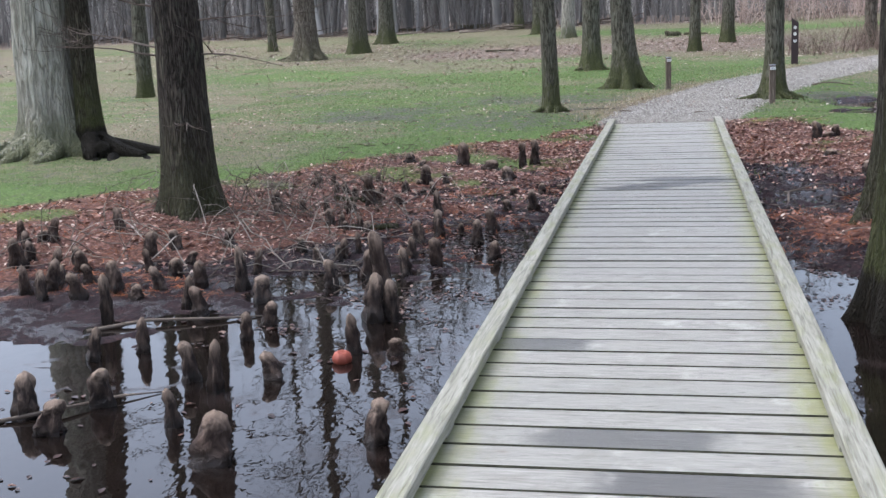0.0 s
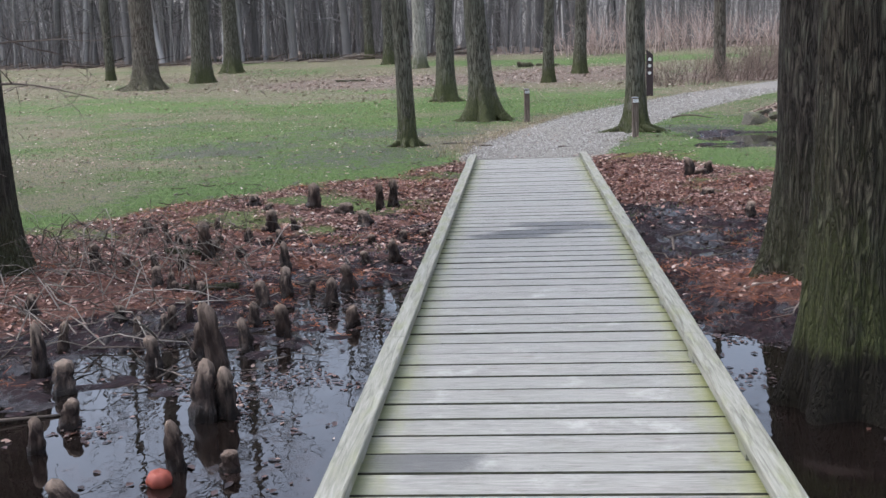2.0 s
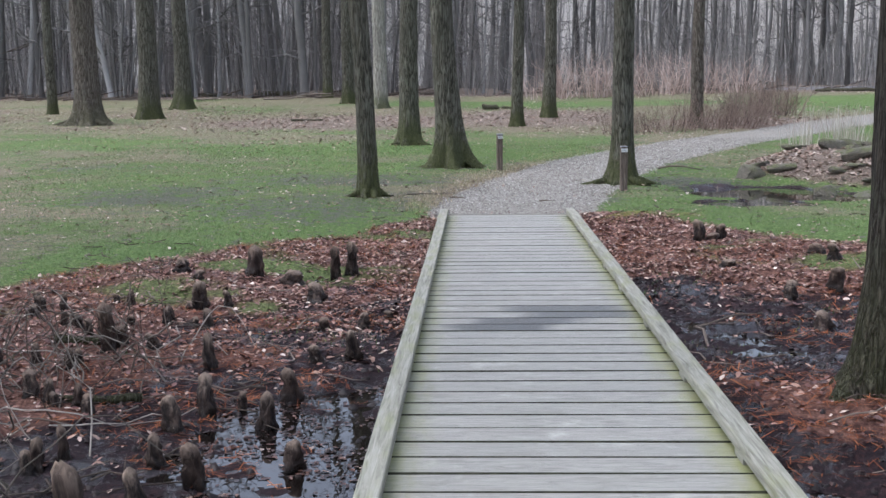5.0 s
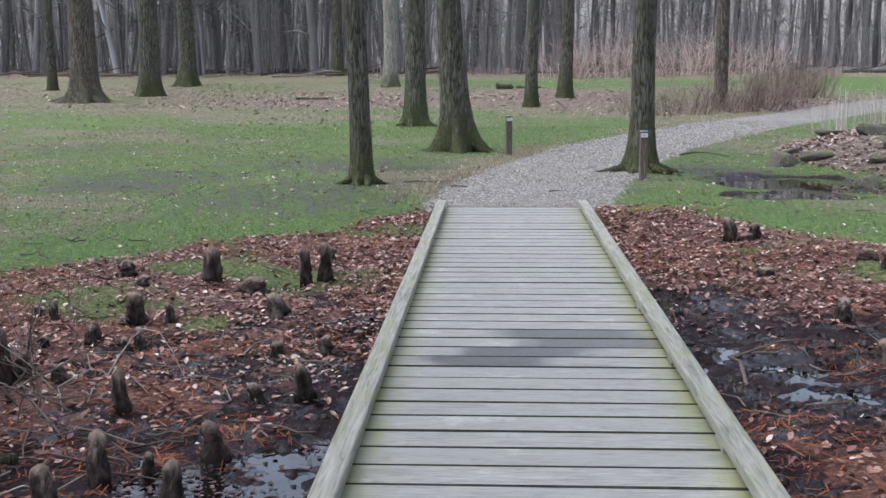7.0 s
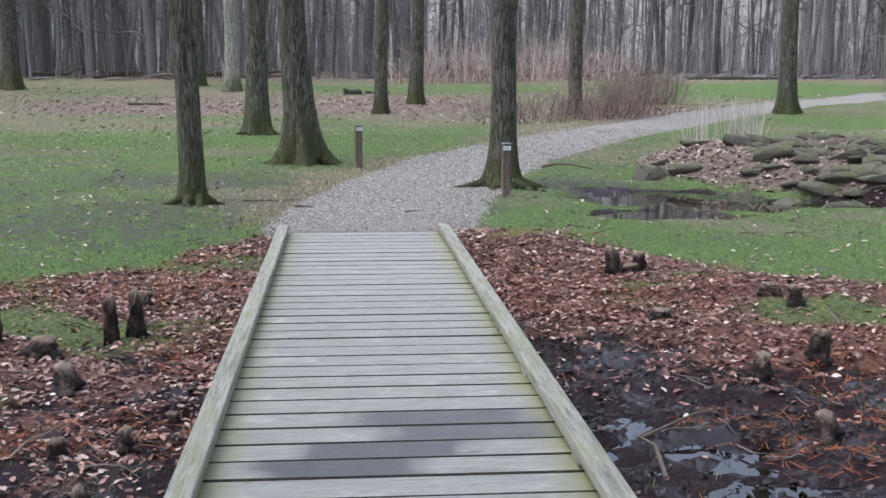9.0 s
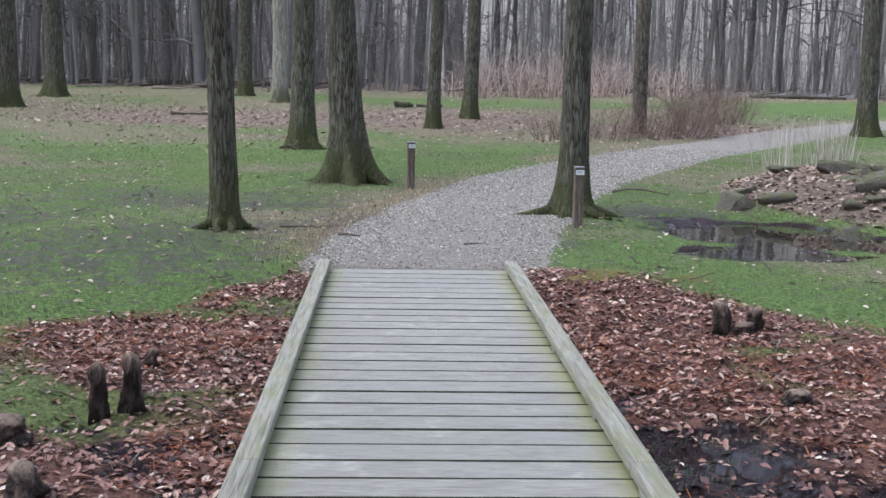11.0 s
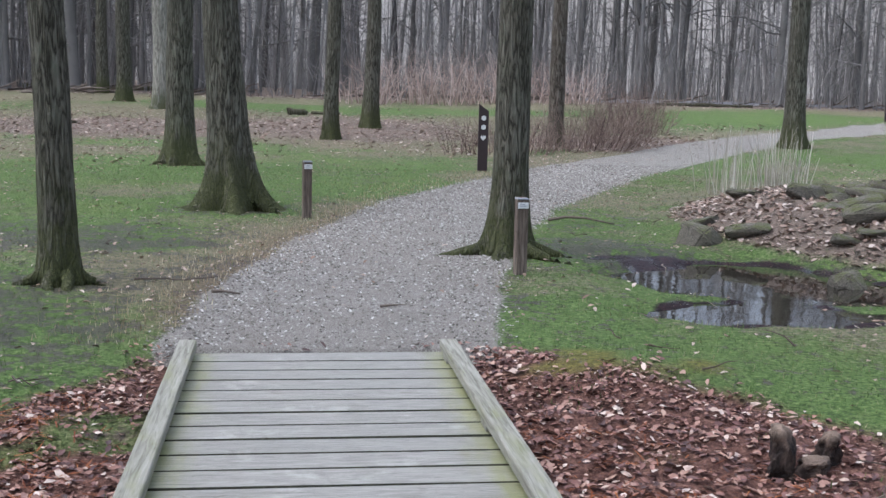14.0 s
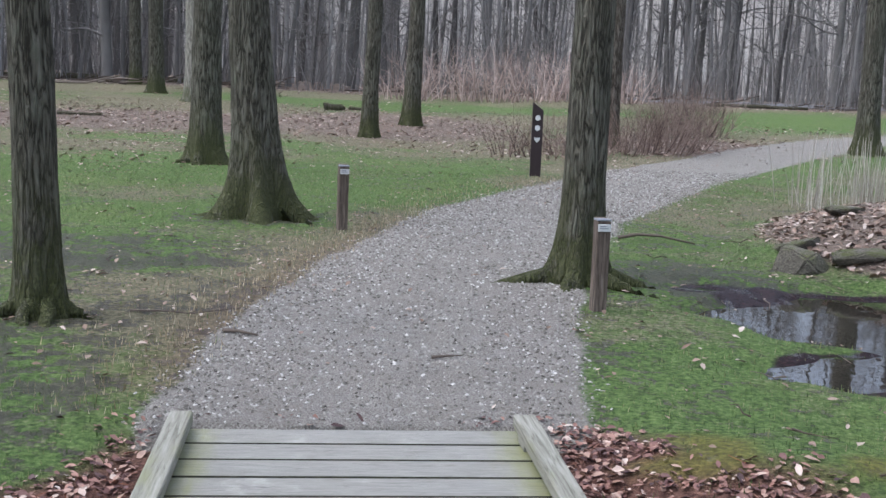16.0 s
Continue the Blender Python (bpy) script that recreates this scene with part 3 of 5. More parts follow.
# ---- the boardwalk ----
def build_boardwalk():
    walk_way = tagged(new("boardwalk"), "weathered grey wooden boardwalk with low kerb rails over the swamp", "boardwalk")
    start = DECK_END - 100 * PITCH
    for s in (-1, 1):
        x = s * 0.705
        y = DECK_END - 0.02
        for i, length in enumerate(RAIL_LENGTHS):
            bm = box(x - 0.046, x + 0.046, y - length + 0.006, y, 0.028, RAIL_TOP, 0.005, 0.002)
            part("kerb_rail", bm, RAIL, walk_way)
            b = y - 0.12
            while b > y - length + 0.1:
                part("kerb_block", box(x - 0.043, x + 0.036, b - 0.14, b, 0.001, 0.0285), RAIL, walk_way)
                b -= 1.22
            y -= length
        part("side_joist", box(s * 0.70 - 0.02, s * 0.70 + 0.02, start, DECK_END - 0.05, -0.20, -0.042), POST, walk_way, "dark timber joist under the boards")
        for k in range(6):
            py = DECK_END - 1.0 - 2.6 * k
            part("pile", box(s * 0.66 - 0.05, s * 0.66 + 0.05, py - 0.05, py + 0.05, -1.0, -0.06), POST, walk_way, "dark timber pile standing in the mud")
    return walk_way


BOARDWALK = build_boardwalk()


# ---- trees ----
def trunk_mesh(r, tall, flare, flare_h, lobes, ridge, rows, sides, lean=(0, 0), seed=0.0, hollow=0.25):
    """A trunk with a buttressed foot, furrowed bark and a slight sway. Returns the mesh data and the trunk's line."""
    verts, faces, line = [], [], []
    phase = seed * 2.3
    for i in range(rows + 1):
        f = i / rows
        z = tall * f ** 1.9 - (0.25 if i == 0 else 0.0)
        zz = max(z, 0.0)
        taper = 1.0 - 0.72 * (zz / tall) ** 1.1
        sway = 0.03 * math.sin(zz * 0.8 + seed) * min(1, zz / 2)
        cx, cy = lean[0] * zz + sway, lean[1] * zz + 0.6 * sway
        line.append(Vector((cx, cy, z)))
        swell = flare * math.exp(-zz / flare_h)
        foot = flare * 0.9 * math.exp(-zz / (flare_h * 0.32))
        for k in range(sides):
            a = 2 * math.pi * k / sides
            lobe = 0.5 + 0.5 * math.cos(lobes * a + phase + 0.7 * math.sin(a * 2 + seed))
            lobe2 = 0.5 + 0.5 * math.cos((lobes * 2 + 1) * a - phase)
            rr = r * (taper + swell * (0.45 + 0.55 * lobe) + foot * (lobe ** 2.5) + 0.10 * swell * lobe2)
            nx, ny = math.cos(a) * 3.2, math.sin(a) * 3.2
            furrow = noise.noise(Vector((nx * 2.6 + seed * 9, ny * 2.6, zz * 1.1)))
            small = noise.noise(Vector((nx * 6.5 - seed, ny * 6.5, zz * 3.2)))
            rr += ridge * (abs(furrow) * 1.6 - 0.5 + 0.5 * small) * (1.0 if zz < 4 else 0.5)
            verts.append((cx + rr * math.cos(a), cy + rr * math.sin(a), z))
    for i in range(rows):
        for k in range(sides):
            a, b = i * sides + k, i * sides + (k + 1) % sides
            faces.append((a, b, b + sides, a + sides))
    faces.append(tuple(range(rows * sides, (rows + 1) * sides)))
    return verts, faces, line


def branch(soup, rnd, start, way, length, radius, depth, sides, droop=0.02):
    """One limb with its twigs, bare."""
    pts, radii, p, w = [], [], Vector(start), Vector(way).normalized()
    n = 5 if depth > 1 else (4 if depth else 3)
    for i in range(n + 1):
        pts.append(p.copy())
        radii.append(max(radius * (1 - 0.85 * i / n), 0.002))
        w = (w + Vector((rnd.gauss(0, 0.16), rnd.gauss(0, 0.16), rnd.gauss(0.05 - droop, 0.12)))).normalized()
        p = p + w * length / n
    soup.tube(pts, radii, sides, cap=False)
    if depth > 0:
        for k in range(4 if depth > 1 else 5):
            i = rnd.randint(1, n - 1)
            side = Vector((rnd.gauss(0, 1), rnd.gauss(0, 1), rnd.gauss(0.25, 0.5))).normalized()
            branch(soup, rnd, pts[i], (w * 0.5 + side).normalized(), length * rnd.uniform(0.35, 0.6), radii[i] * 0.6, depth - 1, max(3, sides - 1), droop)


def tree(x, y, r, label, bark=None, tall=17.0, flare=0.5, flare_h=0.35, lobes=5, ridge=0.012, rows=70, sides=44, lean=(0, 0), seed=1.0,
         crown_from=0.42, limbs=16, depth=2, group="park trees", sink=0.03):
    rnd = random.Random(int(seed * 1000))
    thing = tagged(new("tree"), label, "tree", group)
    z = ground_at(x, y)
    thing.matrix_basis = pose(x, y, z - sink)
    verts, faces, line = trunk_mesh(r, tall, flare, flare_h, lobes, ridge, rows, sides, lean, seed)
    child(mesh_object("trunk", verts, faces, bark or BARK), thing)
    soup = Soup()
    for k in range(limbs):
        f = crown_from + (0.97 - crown_from) * (k + rnd.random()) / limbs
        h = f * tall
        at = Vector((lean[0] * h, lean[1] * h, h))
        a = k * 2.4 + rnd.uniform(-0.5, 0.5)
        up = 0.35 + 0.9 * f
        branch(soup, rnd, at, (math.cos(a), math.sin(a), up), tall * rnd.uniform(0.16, 0.30) * (1.25 - f * 0.6), r * 0.34 * (1.15 - f), depth, 5)
    child(soup.make("crown", TWIGS), thing, "bare leafless branches")
    return thing


GREY = "grey-brown park tree with furrowed bark and bare branches"
tree(-1.75, 18.0, 0.128, "slender tree with furrowed grey bark and a mossy foot", flare=0.42, flare_h=0.22, ridge=0.010, seed=1.1, lean=(-0.04, 0))
tree(1.71, 19.45, 0.152, "tree with furrowed grey bark and spreading roots beside the path", flare=0.85, flare_h=0.30, lobes=6, ridge=0.010, seed=2.3, lean=(0.02, 0.0))
tree(-0.76, 22.5, 0.205, "broad tree with flaking bark and a mossy flared foot", flare=1.15, flare_h=0.48, ridge=0.020, seed=3.1, lean=(-0.05, 0), limbs=20)
tree(-1.75, 27.4, 0.205, GREY, flare=0.6, flare_h=0.35, ridge=0.016, rows=50, sides=32, seed=4.2)
tree(0.70, 33.1, 0.15, GREY, flare=0.4, flare_h=0.4, rows=45, sides=28, seed=5.7, lean=(0.012, 0))
tree(1.74, 36.3, 0.18, GREY, flare=0.45, flare_h=0.5, rows=45, sides=28, seed=6.4, lean=(0.015, 0))
tree(-3.75, 43.5, 0.25, "pale barked tree with a mossy foot", BARK_PALE, flare=0.4, flare_h=0.3, rows=40, sides=26, seed=7.3)
tree(-5.3, 47.4, 0.24, GREY, flare=0.45, rows=40, sides=26, seed=8.8)
tree(-6.9, 53.5, 0.22, GREY, flare=0.3, rows=36, sides=24, seed=9.2)
tree(5.35, 32.9, 0.165, "brown barked tree among bare shrubs", BARK_BROWN, flare=0.35, rows=45, sides=28, seed=10.1)
tree(10.73, 33.3, 0.215, GREY, flare=0.6, flare_h=0.45, lean=(-0.02, 0), ridge=0.014, rows=50, sides=32, seed=11.6, limbs=20)
tree(-10.5, 38.4, 0.31, "stout tree with smooth grey bark", flare=0.4, flare_h=0.5, rows=45, sides=30, seed=12.5, lean=(-0.005, 0))
tree(-11.2, 45.2, 0.30, "stout tree with a wide flared foot", flare=0.6, flare_h=0.45, rows=45, sides=30, seed=13.7)
tree(-11.4, 35.4, 0.36, "stout dark tree with wide spreading roots", BARK_BROWN, flare=0.85, flare_h=0.42, lobes=6, ridge=0.03, rows=50, sides=34, seed=14.3)
tree(-15.0, 42.3, 0.17, GREY, flare=0.3, rows=40, sides=24, seed=15.1)
tree(-11.26, 23.5, 0.165, GREY, flare=0.3, rows=45, sides=28, seed=16.9)
tree(-7.55, 13.2, 0.36, "large pale tree with a rotting split trunk and heavy roots", BARK_PALE, flare=0.75, flare_h=0.35, lobes=6, ridge=0.035, rows=70, sides=56, seed=17.4, limbs=44, lean=(-0.01, 0))
tree(-7.0, 13.15, 0.15, "mossy leaning trunk grown against a large pale tree", BARK_MOSSY, flare=0.7, flare_h=0.35, ridge=0.012, rows=60, sides=36, seed=18.8, lean=(-0.045, 0.01))
# swamp cypresses
SWAMP = "cypresses in the swamp"
tree(-3.84, 8.95, 0.195, "swamp cypress with brown stringy bark and dead twigs", BARK_CYPRESS, flare=0.45, flare_h=0.55, ridge=0.010, rows=80, sides=56, seed=19.5, group=SWAMP, crown_from=0.2, limbs=80, lean=(-0.03, 0.0))
tree(1.36, 6.32, 0.20, "swamp cypress with mossy stringy bark standing in dark water", BARK_MOSSY, flare=0.62, flare_h=0.4, lobes=7, ridge=0.014, rows=110, sides=96, seed=20.6, group=SWAMP, limbs=20, lean=(0.012, 0))
tree(1.74, 8.66, 0.205, "swamp cypress with dark peeling bark beside the boardwalk", BARK_CYPRESS, flare=0.55, flare_h=0.45, lobes=6, ridge=0.014, rows=110, sides=96, seed=21.2, group=SWAMP, limbs=20, lean=(0.012, 0))
tree(3.1, 10.3, 0.23, "swamp cypress with dark furrowed bark", BARK_CYPRESS, flare=0.55, flare_h=0.5, lobes=6, ridge=0.022, rows=70, sides=56, seed=22.9, group=SWAMP, limbs=20)


# ---- the woods behind the lawn ----
def build_woods():
    rnd = random.Random(5)
    trunks, twigs, brush = Soup(), Soup(), Soup()
    for k in range(1900):
        y = 54 + 70 * rnd.random() ** 1.35
        x = rnd.uniform(-0.85, 0.82) * y
        edge = 56 + 3.0 * math.sin(x * 0.13) + (6 if 4 < x < 20 else 0)
        if y < edge:
            continue
        r = rnd.choice((0.03, 0.035, 0.04, 0.05, 0.06, 0.07, 0.08, 0.1, 0.12, 0.15, 0.2)) * rnd.uniform(0.8, 1.2)
        tall = rnd.uniform(11, 18) * min(1.0, 0.6 + r * 2.4)
        z = ground_at(x, y) - 0.1
        lx, ly = rnd.gauss(0, 0.06), rnd.gauss(0, 0.02)
        hs = (0, 0.4, 2, 4, 6.5, 9, tall)
        pts = [(x + lx * h + 0.05 * math.sin(h + k), y + ly * h, z + h) for h in hs if h <= tall]
        trunks.tube(pts, [r * (1.35 if h == 0 else 1 - 0.8 * h / tall) for h in hs if h <= tall], 7, cap=False)
        if y < 92:
            for b in range(15 if y < 75 else 7):
                h = rnd.uniform(1.5, 8.0) if b < 6 else rnd.uniform(6.0, tall * 0.98)
                a = rnd.uniform(0, 6.28)
                branch(twigs, rnd, (x + lx * h, y + ly * h, z + h), (math.cos(a), math.sin(a), rnd.uniform(0.0, 1.3)), rnd.uniform(1.5, 4.5), 0.012 + r * 0.22, 1, 3)
    for k in range(4300):
        y = 55 + 40 * rnd.random() ** 1.6
        x = rnd.uniform(-0.85, 0.8) * y
        z = ground_at(x, y) - 0.05
        h, lean = rnd.uniform(0.8, 4.5), rnd.gauss(0, 0.25)
        brush.tube([(x, y, z), (x + lean * h * 0.4, y, z + h * 0.5), (x + lean * h + rnd.gauss(0, 0.2), y, z + h)], [0.018, 0.012, 0.004], 3, cap=False)
        for b in range(3):
            f = rnd.uniform(0.3, 0.8)
            brush.tube([(x + lean * h * f, y, z + h * f), (x + lean * h * f + rnd.gauss(0, 0.5), y + rnd.gauss(0, 0.3), z + h * f + rnd.uniform(0.2, 0.8))], [0.009, 0.003], 3, cap=False)
    fallen = Soup()
    for k in range(150):
        x = rnd.uniform(-34, 34)
        y, a, length = 55.5 + 3.0 * math.sin(x * 0.13) + rnd.uniform(-0.8, 3.0), rnd.gauss(0, 0.5), rnd.uniform(0.8, 3.5)
        z, r = ground_at(x, y), rnd.uniform(0.015, 0.045)
        fallen.tube([(x, y, z + r), (x + 0.5 * length * math.cos(a), y + 0.5 * length * math.sin(a), z + r + rnd.uniform(0, 0.2)), (x + length * math.cos(a), y + length * math.sin(a), z + r + rnd.uniform(0, 0.45))], [r, 0.8 * r, 0.4 * r], 6)
    tagged(fallen.make("fallen_branches", TWIGS), "dark fallen branches along the edge of the woods", "branches", kind="stuff")
    tagged(trunks.make("woods", FAR_BARK), "dense grey woods of bare leafless trees", "woods", kind="stuff")
    tagged(twigs.make("woods_branches", FAR_BARK), "bare grey branches of the woods", "branches", kind="stuff")
    tagged(brush.make("underbrush", FAR_BARK), "thin grey underbrush at the edge of the woods", "brush", kind="stuff")


build_woods()


def build_backdrop():
    """Distant woods as a plain ring behind the real trees. It glows faintly, in place of haze."""
    n = Nodes("glowing_distant_woods")
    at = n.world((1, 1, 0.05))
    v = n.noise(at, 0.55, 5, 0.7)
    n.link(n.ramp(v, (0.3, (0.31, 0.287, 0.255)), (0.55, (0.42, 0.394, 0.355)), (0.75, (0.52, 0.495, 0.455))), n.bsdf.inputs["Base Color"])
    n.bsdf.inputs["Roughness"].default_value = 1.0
    # faint emission that stands in for the light of the haze
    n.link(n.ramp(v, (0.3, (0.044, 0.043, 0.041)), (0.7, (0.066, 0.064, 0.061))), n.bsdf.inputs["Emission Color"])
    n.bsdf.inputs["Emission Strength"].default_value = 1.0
    rnd = random.Random(9)
    verts, faces = [], []
    m = 240
    for k in range(m):
        a = 2 * math.pi * k / m
        r = 150
        x, y = r * math.cos(a), 20 + r * math.sin(a)
        top = 20 + 3.0 * math.sin(k * 1.7) + rnd.uniform(-2.5, 2.5)
        z = ground_at(x, y)
        verts += [(x, y, z - 1), (x, y, z + top)]
    for k in range(m):
        a, b = 2 * k, 2 * ((k + 1) % m)
        faces.append((a, b, b + 1, a + 1))
    tagged(mesh_object("backdrop", verts, faces, n.mat), "distant grey woods, faintly glowing for haze", "backdrop", kind="structure")


build_backdrop()


# ---- roots and dead twigs on the nearer trees ----
def add_roots(thing, spec, bark):
    """Surface roots: angle in degrees, reach, thickness."""
    base = thing.matrix_basis.translation
    rnd = random.Random(len(spec) + 7)
    for a, reach, r in spec:
        soup, pts, radii = Soup(), [], []
        ang = radians(a)
        for i in range(9):
            f = i / 8
            d = 0.10 + reach * f
            ang += rnd.uniform(-0.10, 0.10)
            x, y = d * math.cos(ang), d * math.sin(ang)
            z = ground_at(base.x + x, base.y + y) - base.z
            pts.append((x, y, z + r * (1.5 * (1 - f) ** 2 + 0.35 - 0.9 * f)))
            radii.append(r * (1.25 - 0.95 * f) * rnd.uniform(0.9, 1.12))
        soup.tube(pts, radii, 9)
        child(soup.make("root", bark), thing)


THINGS = {tuple(round(c, 2) for c in o.matrix_basis.translation[:2]): o for o in scene.objects if o.name.startswith("tree")}
add_roots(THINGS[(1.71, 19.45)], ((195, 0.62, 0.05), (172, 0.5, 0.05), (250, 0.42, 0.06), (305, 0.75, 0.055), (340, 0.6, 0.06), (20, 0.4, 0.05), (275, 0.3, 0.05)), BARK)
add_roots(THINGS[(-0.76, 22.5)], ((200, 0.6, 0.07), (325, 0.75, 0.07), (350, 0.55, 0.06), (270, 0.4, 0.07), (235, 0.5, 0.06)), BARK)
add_roots(THINGS[(-7.55, 13.2)], ((185, 1.3, 0.10), (215, 1.3, 0.14), (240, 1.2, 0.15), (265, 1.1, 0.14), (290, 1.1, 0.13), (312, 1.2, 0.11)), BARK_PALE)
add_roots(THINGS[(-7.0, 13.15)], ((340, 1.3, 0.10), (318, 1.0, 0.11), (295, 0.9, 0.11), (5, 1.6, 0.08), (355, 1.0, 0.09)), BARK_MOSSY)
add_roots(THINGS[(-11.4, 35.4)], ((190, 1.1, 0.12), (330, 1.1, 0.12), (270, 0.8, 0.13), (225, 0.9, 0.11), (300, 0.9, 0.10)), BARK_BROWN)
add_roots(THINGS[(-1.75, 18.0)], ((200, 0.28, 0.045), (300, 0.3, 0.05), (250, 0.25, 0.05), (345, 0.28, 0.045)), BARK)
add_roots(THINGS[(-1.75, 27.4)], ((195, 0.5, 0.06), (330, 0.5, 0.06), (260, 0.4, 0.06)), BARK)


def dead_twigs():
    rnd = random.Random(12)
    soup = Soup()
    for h, a, length in ((1.35, 175, 0.95), (1.42, 190, 0.8), (1.75, 168, 0.9), (1.35, 5, 0.75), (1.62, 15, 0.9), (1.9, 350, 0.9), (2.05, 20, 1.1), (2.3, 200, 0.8), (2.5, 340, 0.9), (0.8, 300, 0.3)):
        ang = radians(a)
        start = (-0.03 * h + 0.16 * math.cos(ang), 0.16 * math.sin(ang), h)
        branch(soup, rnd, start, (math.cos(ang), math.sin(ang), rnd.uniform(0.05, 0.3)), length, 0.012, 2, 4, 0.05)
    tagged(child(soup.make("dead_twig_spray", TWIGS), THINGS[(-3.84, 8.95)], "thin dark dead twigs on the trunk"), kind="stuff")


dead_twigs()


# ---- cypress knees ----
def knee_shape(seed):
    """One knee, 0.3 m tall: a swollen foot, a waist and a blunt knob."""
    rnd = random.Random(seed)
    rows, sides = 15, 16
    bend = (rnd.uniform(-0.05, 0.05), rnd.uniform(-0.05, 0.05))
    knob, waist = rnd.uniform(0.75, 1.05), rnd.uniform(0.85, 1.1)
    verts, faces = [], []
    for i in range(rows + 1):
        f = i / rows
        z = -0.06 + 0.36 * f
        g = max(0.0, z / 0.3)
        prof = 1.25 * (1 - g) ** 3 + waist * (1 - (1 - g) ** 3) * (1 - g) + knob * g
        if g > 0.8:
            prof *= math.sqrt(max(0.0, 1 - ((g - 0.8) / 0.205) ** 2))
        for k in range(sides):
            a = 2 * math.pi * k / sides
            fl = 1 + 0.24 * (1 - g) * math.cos(4 * a + seed) + 0.45 * noise.noise(Vector((math.cos(a) * 1.6 + seed * 5, math.sin(a) * 1.6, z * 9)))
            fl += 0.34 * noise.noise(Vector((math.cos(a) * 4 - seed, math.sin(a) * 4, z * 25)))
            rr = max(0.0015, 0.045 * prof * fl)
            verts.append((bend[0] * g * g + rr * math.cos(a), bend[1] * g * g + rr * math.sin(a), z + 0.012 * noise.noise(Vector((a, seed, z * 12)))))
    for i in range(rows):
        for k in range(sides):
            a, b = i * sides + k, i * sides + (k + 1) % sides
            faces.append((a, b, b + sides, a + sides))
    faces.append(tuple(range(rows * sides, (rows + 1) * sides)))
    return verts, faces


KNEES_NEAR = ((-3.15, 6.06, 0.31, 0.032), (-2.46, 4.67, 0.18, 0.045), (-1.67, 4.07, 0.20, 0.067), (-2.73, 4.48, 0.21, 0.044), (-2.51, 4.30, 0.15, 0.047), (-2.86, 5.34, 0.18, 0.028),
              (-2.66, 5.51, 0.19, 0.032), (-2.18, 5.05, 0.20, 0.036), (-2.00, 4.43, 0.17, 0.028), (-2.68, 6.32, 0.17, 0.038), (-2.80, 6.41, 0.21, 0.028), (-2.92, 6.89, 0.18, 0.041),
              (-2.17, 5.77, 0.16, 0.030), (-2.16, 6.10, 0.14, 0.038), (-2.40, 6.63, 0.16, 0.048), (-1.79, 5.14, 0.13, 0.046), (-1.56, 6.18, 0.28, 0.047), (-1.46, 6.23, 0.25, 0.043),
              (-1.50, 5.57, 0.22, 0.034), (-1.28, 5.55, 0.09, 0.034), (-1.06, 4.31, 0.18, 0.042), (-1.99, 4.88, 0.26, 0.028))
KNEES_FIELD = ((-3.90, 6.76, 0.20, 0.045), (-4.46, 7.25, 0.22, 0.045), (-3.25, 7.23, 0.13, 0.041), (-3.15, 6.78, 0.17, 0.041), (-2.62, 6.90, 0.30, 0.032), (-2.71, 7.38, 0.19, 0.033),
               (-3.93, 6.93, 0.14, 0.036), (-3.58, 6.50, 0.18, 0.041), (-3.74, 6.94, 0.14, 0.035), (-4.01, 6.78, 0.13, 0.032), (-2.53, 9.80, 0.31, 0.043), (-1.85, 9.47, 0.21, 0.030))
KNEES_MIDDLE = ((-1.69, 8.71, 0.22, 0.037), (-1.54, 8.86, 0.10, 0.022), (-1.36, 8.53, 0.18, 0.035), (-1.32, 9.01, 0.18, 0.043), (-1.28, 9.66, 0.11, 0.036), (-1.07, 9.76, 0.18, 0.034),
                (-1.78, 8.42, 0.18, 0.038), (-1.13, 7.94, 0.13, 0.039), (-1.50, 7.69, 0.20, 0.040), (-1.73, 7.94, 0.16, 0.031), (-1.65, 7.40, 0.19, 0.034), (-1.90, 7.30, 0.20, 0.036),
                (-1.66, 6.86, 0.41, 0.047), (-2.07, 7.05, 0.18, 0.035), (-2.22, 7.85, 0.14, 0.027), (-2.25, 7.82, 0.10, 0.024), (-2.13, 7.94, 0.15, 0.025), (-2.56, 7.93, 0.10, 0.032),
                (-2.31, 8.64, 0.11, 0.022), (-2.41, 8.61, 0.08, 0.022), (-2.43, 10.67, 0.11, 0.025), (-2.23, 8.53, 0.10, 0.027), (-2.39, 7.73, 0.11, 0.026))
KNEES_BANK = ((-2.13, 12.29, 0.26, 0.058), (-1.50, 12.42, 0.28, 0.038), (-1.37, 12.50, 0.28, 0.040), (-1.44, 13.21, 0.10, 0.033), (-1.81, 12.06, 0.12, 0.075), (-1.52, 11.44, 0.15, 0.062),
              (-2.31, 11.15, 0.21, 0.050), (-2.13, 11.22, 0.11, 0.029), (-1.35, 10.54, 0.10, 0.035), (-1.09, 10.55, 0.10, 0.036), (-2.74, 12.30, 0.10, 0.047), (-2.52, 11.93, 0.07, 0.040),
              (-0.95, 11.04, 0.06, 0.030), (1.78, 14.0, 0.23, 0.050), (1.86, 13.96, 0.11, 0.06), (1.98, 14.04, 0.14, 0.042), (2.61, 13.06, 0.09, 0.060), (2.67, 12.80, 0.14, 0.043), (2.33, 11.65, 0.18, 0.053),
              (1.92, 11.36, 0.13, 0.040), (1.75, 12.66, 0.08, 0.062), (1.93, 10.58, 0.13, 0.052), (2.25, 10.2, 0.14, 0.06))


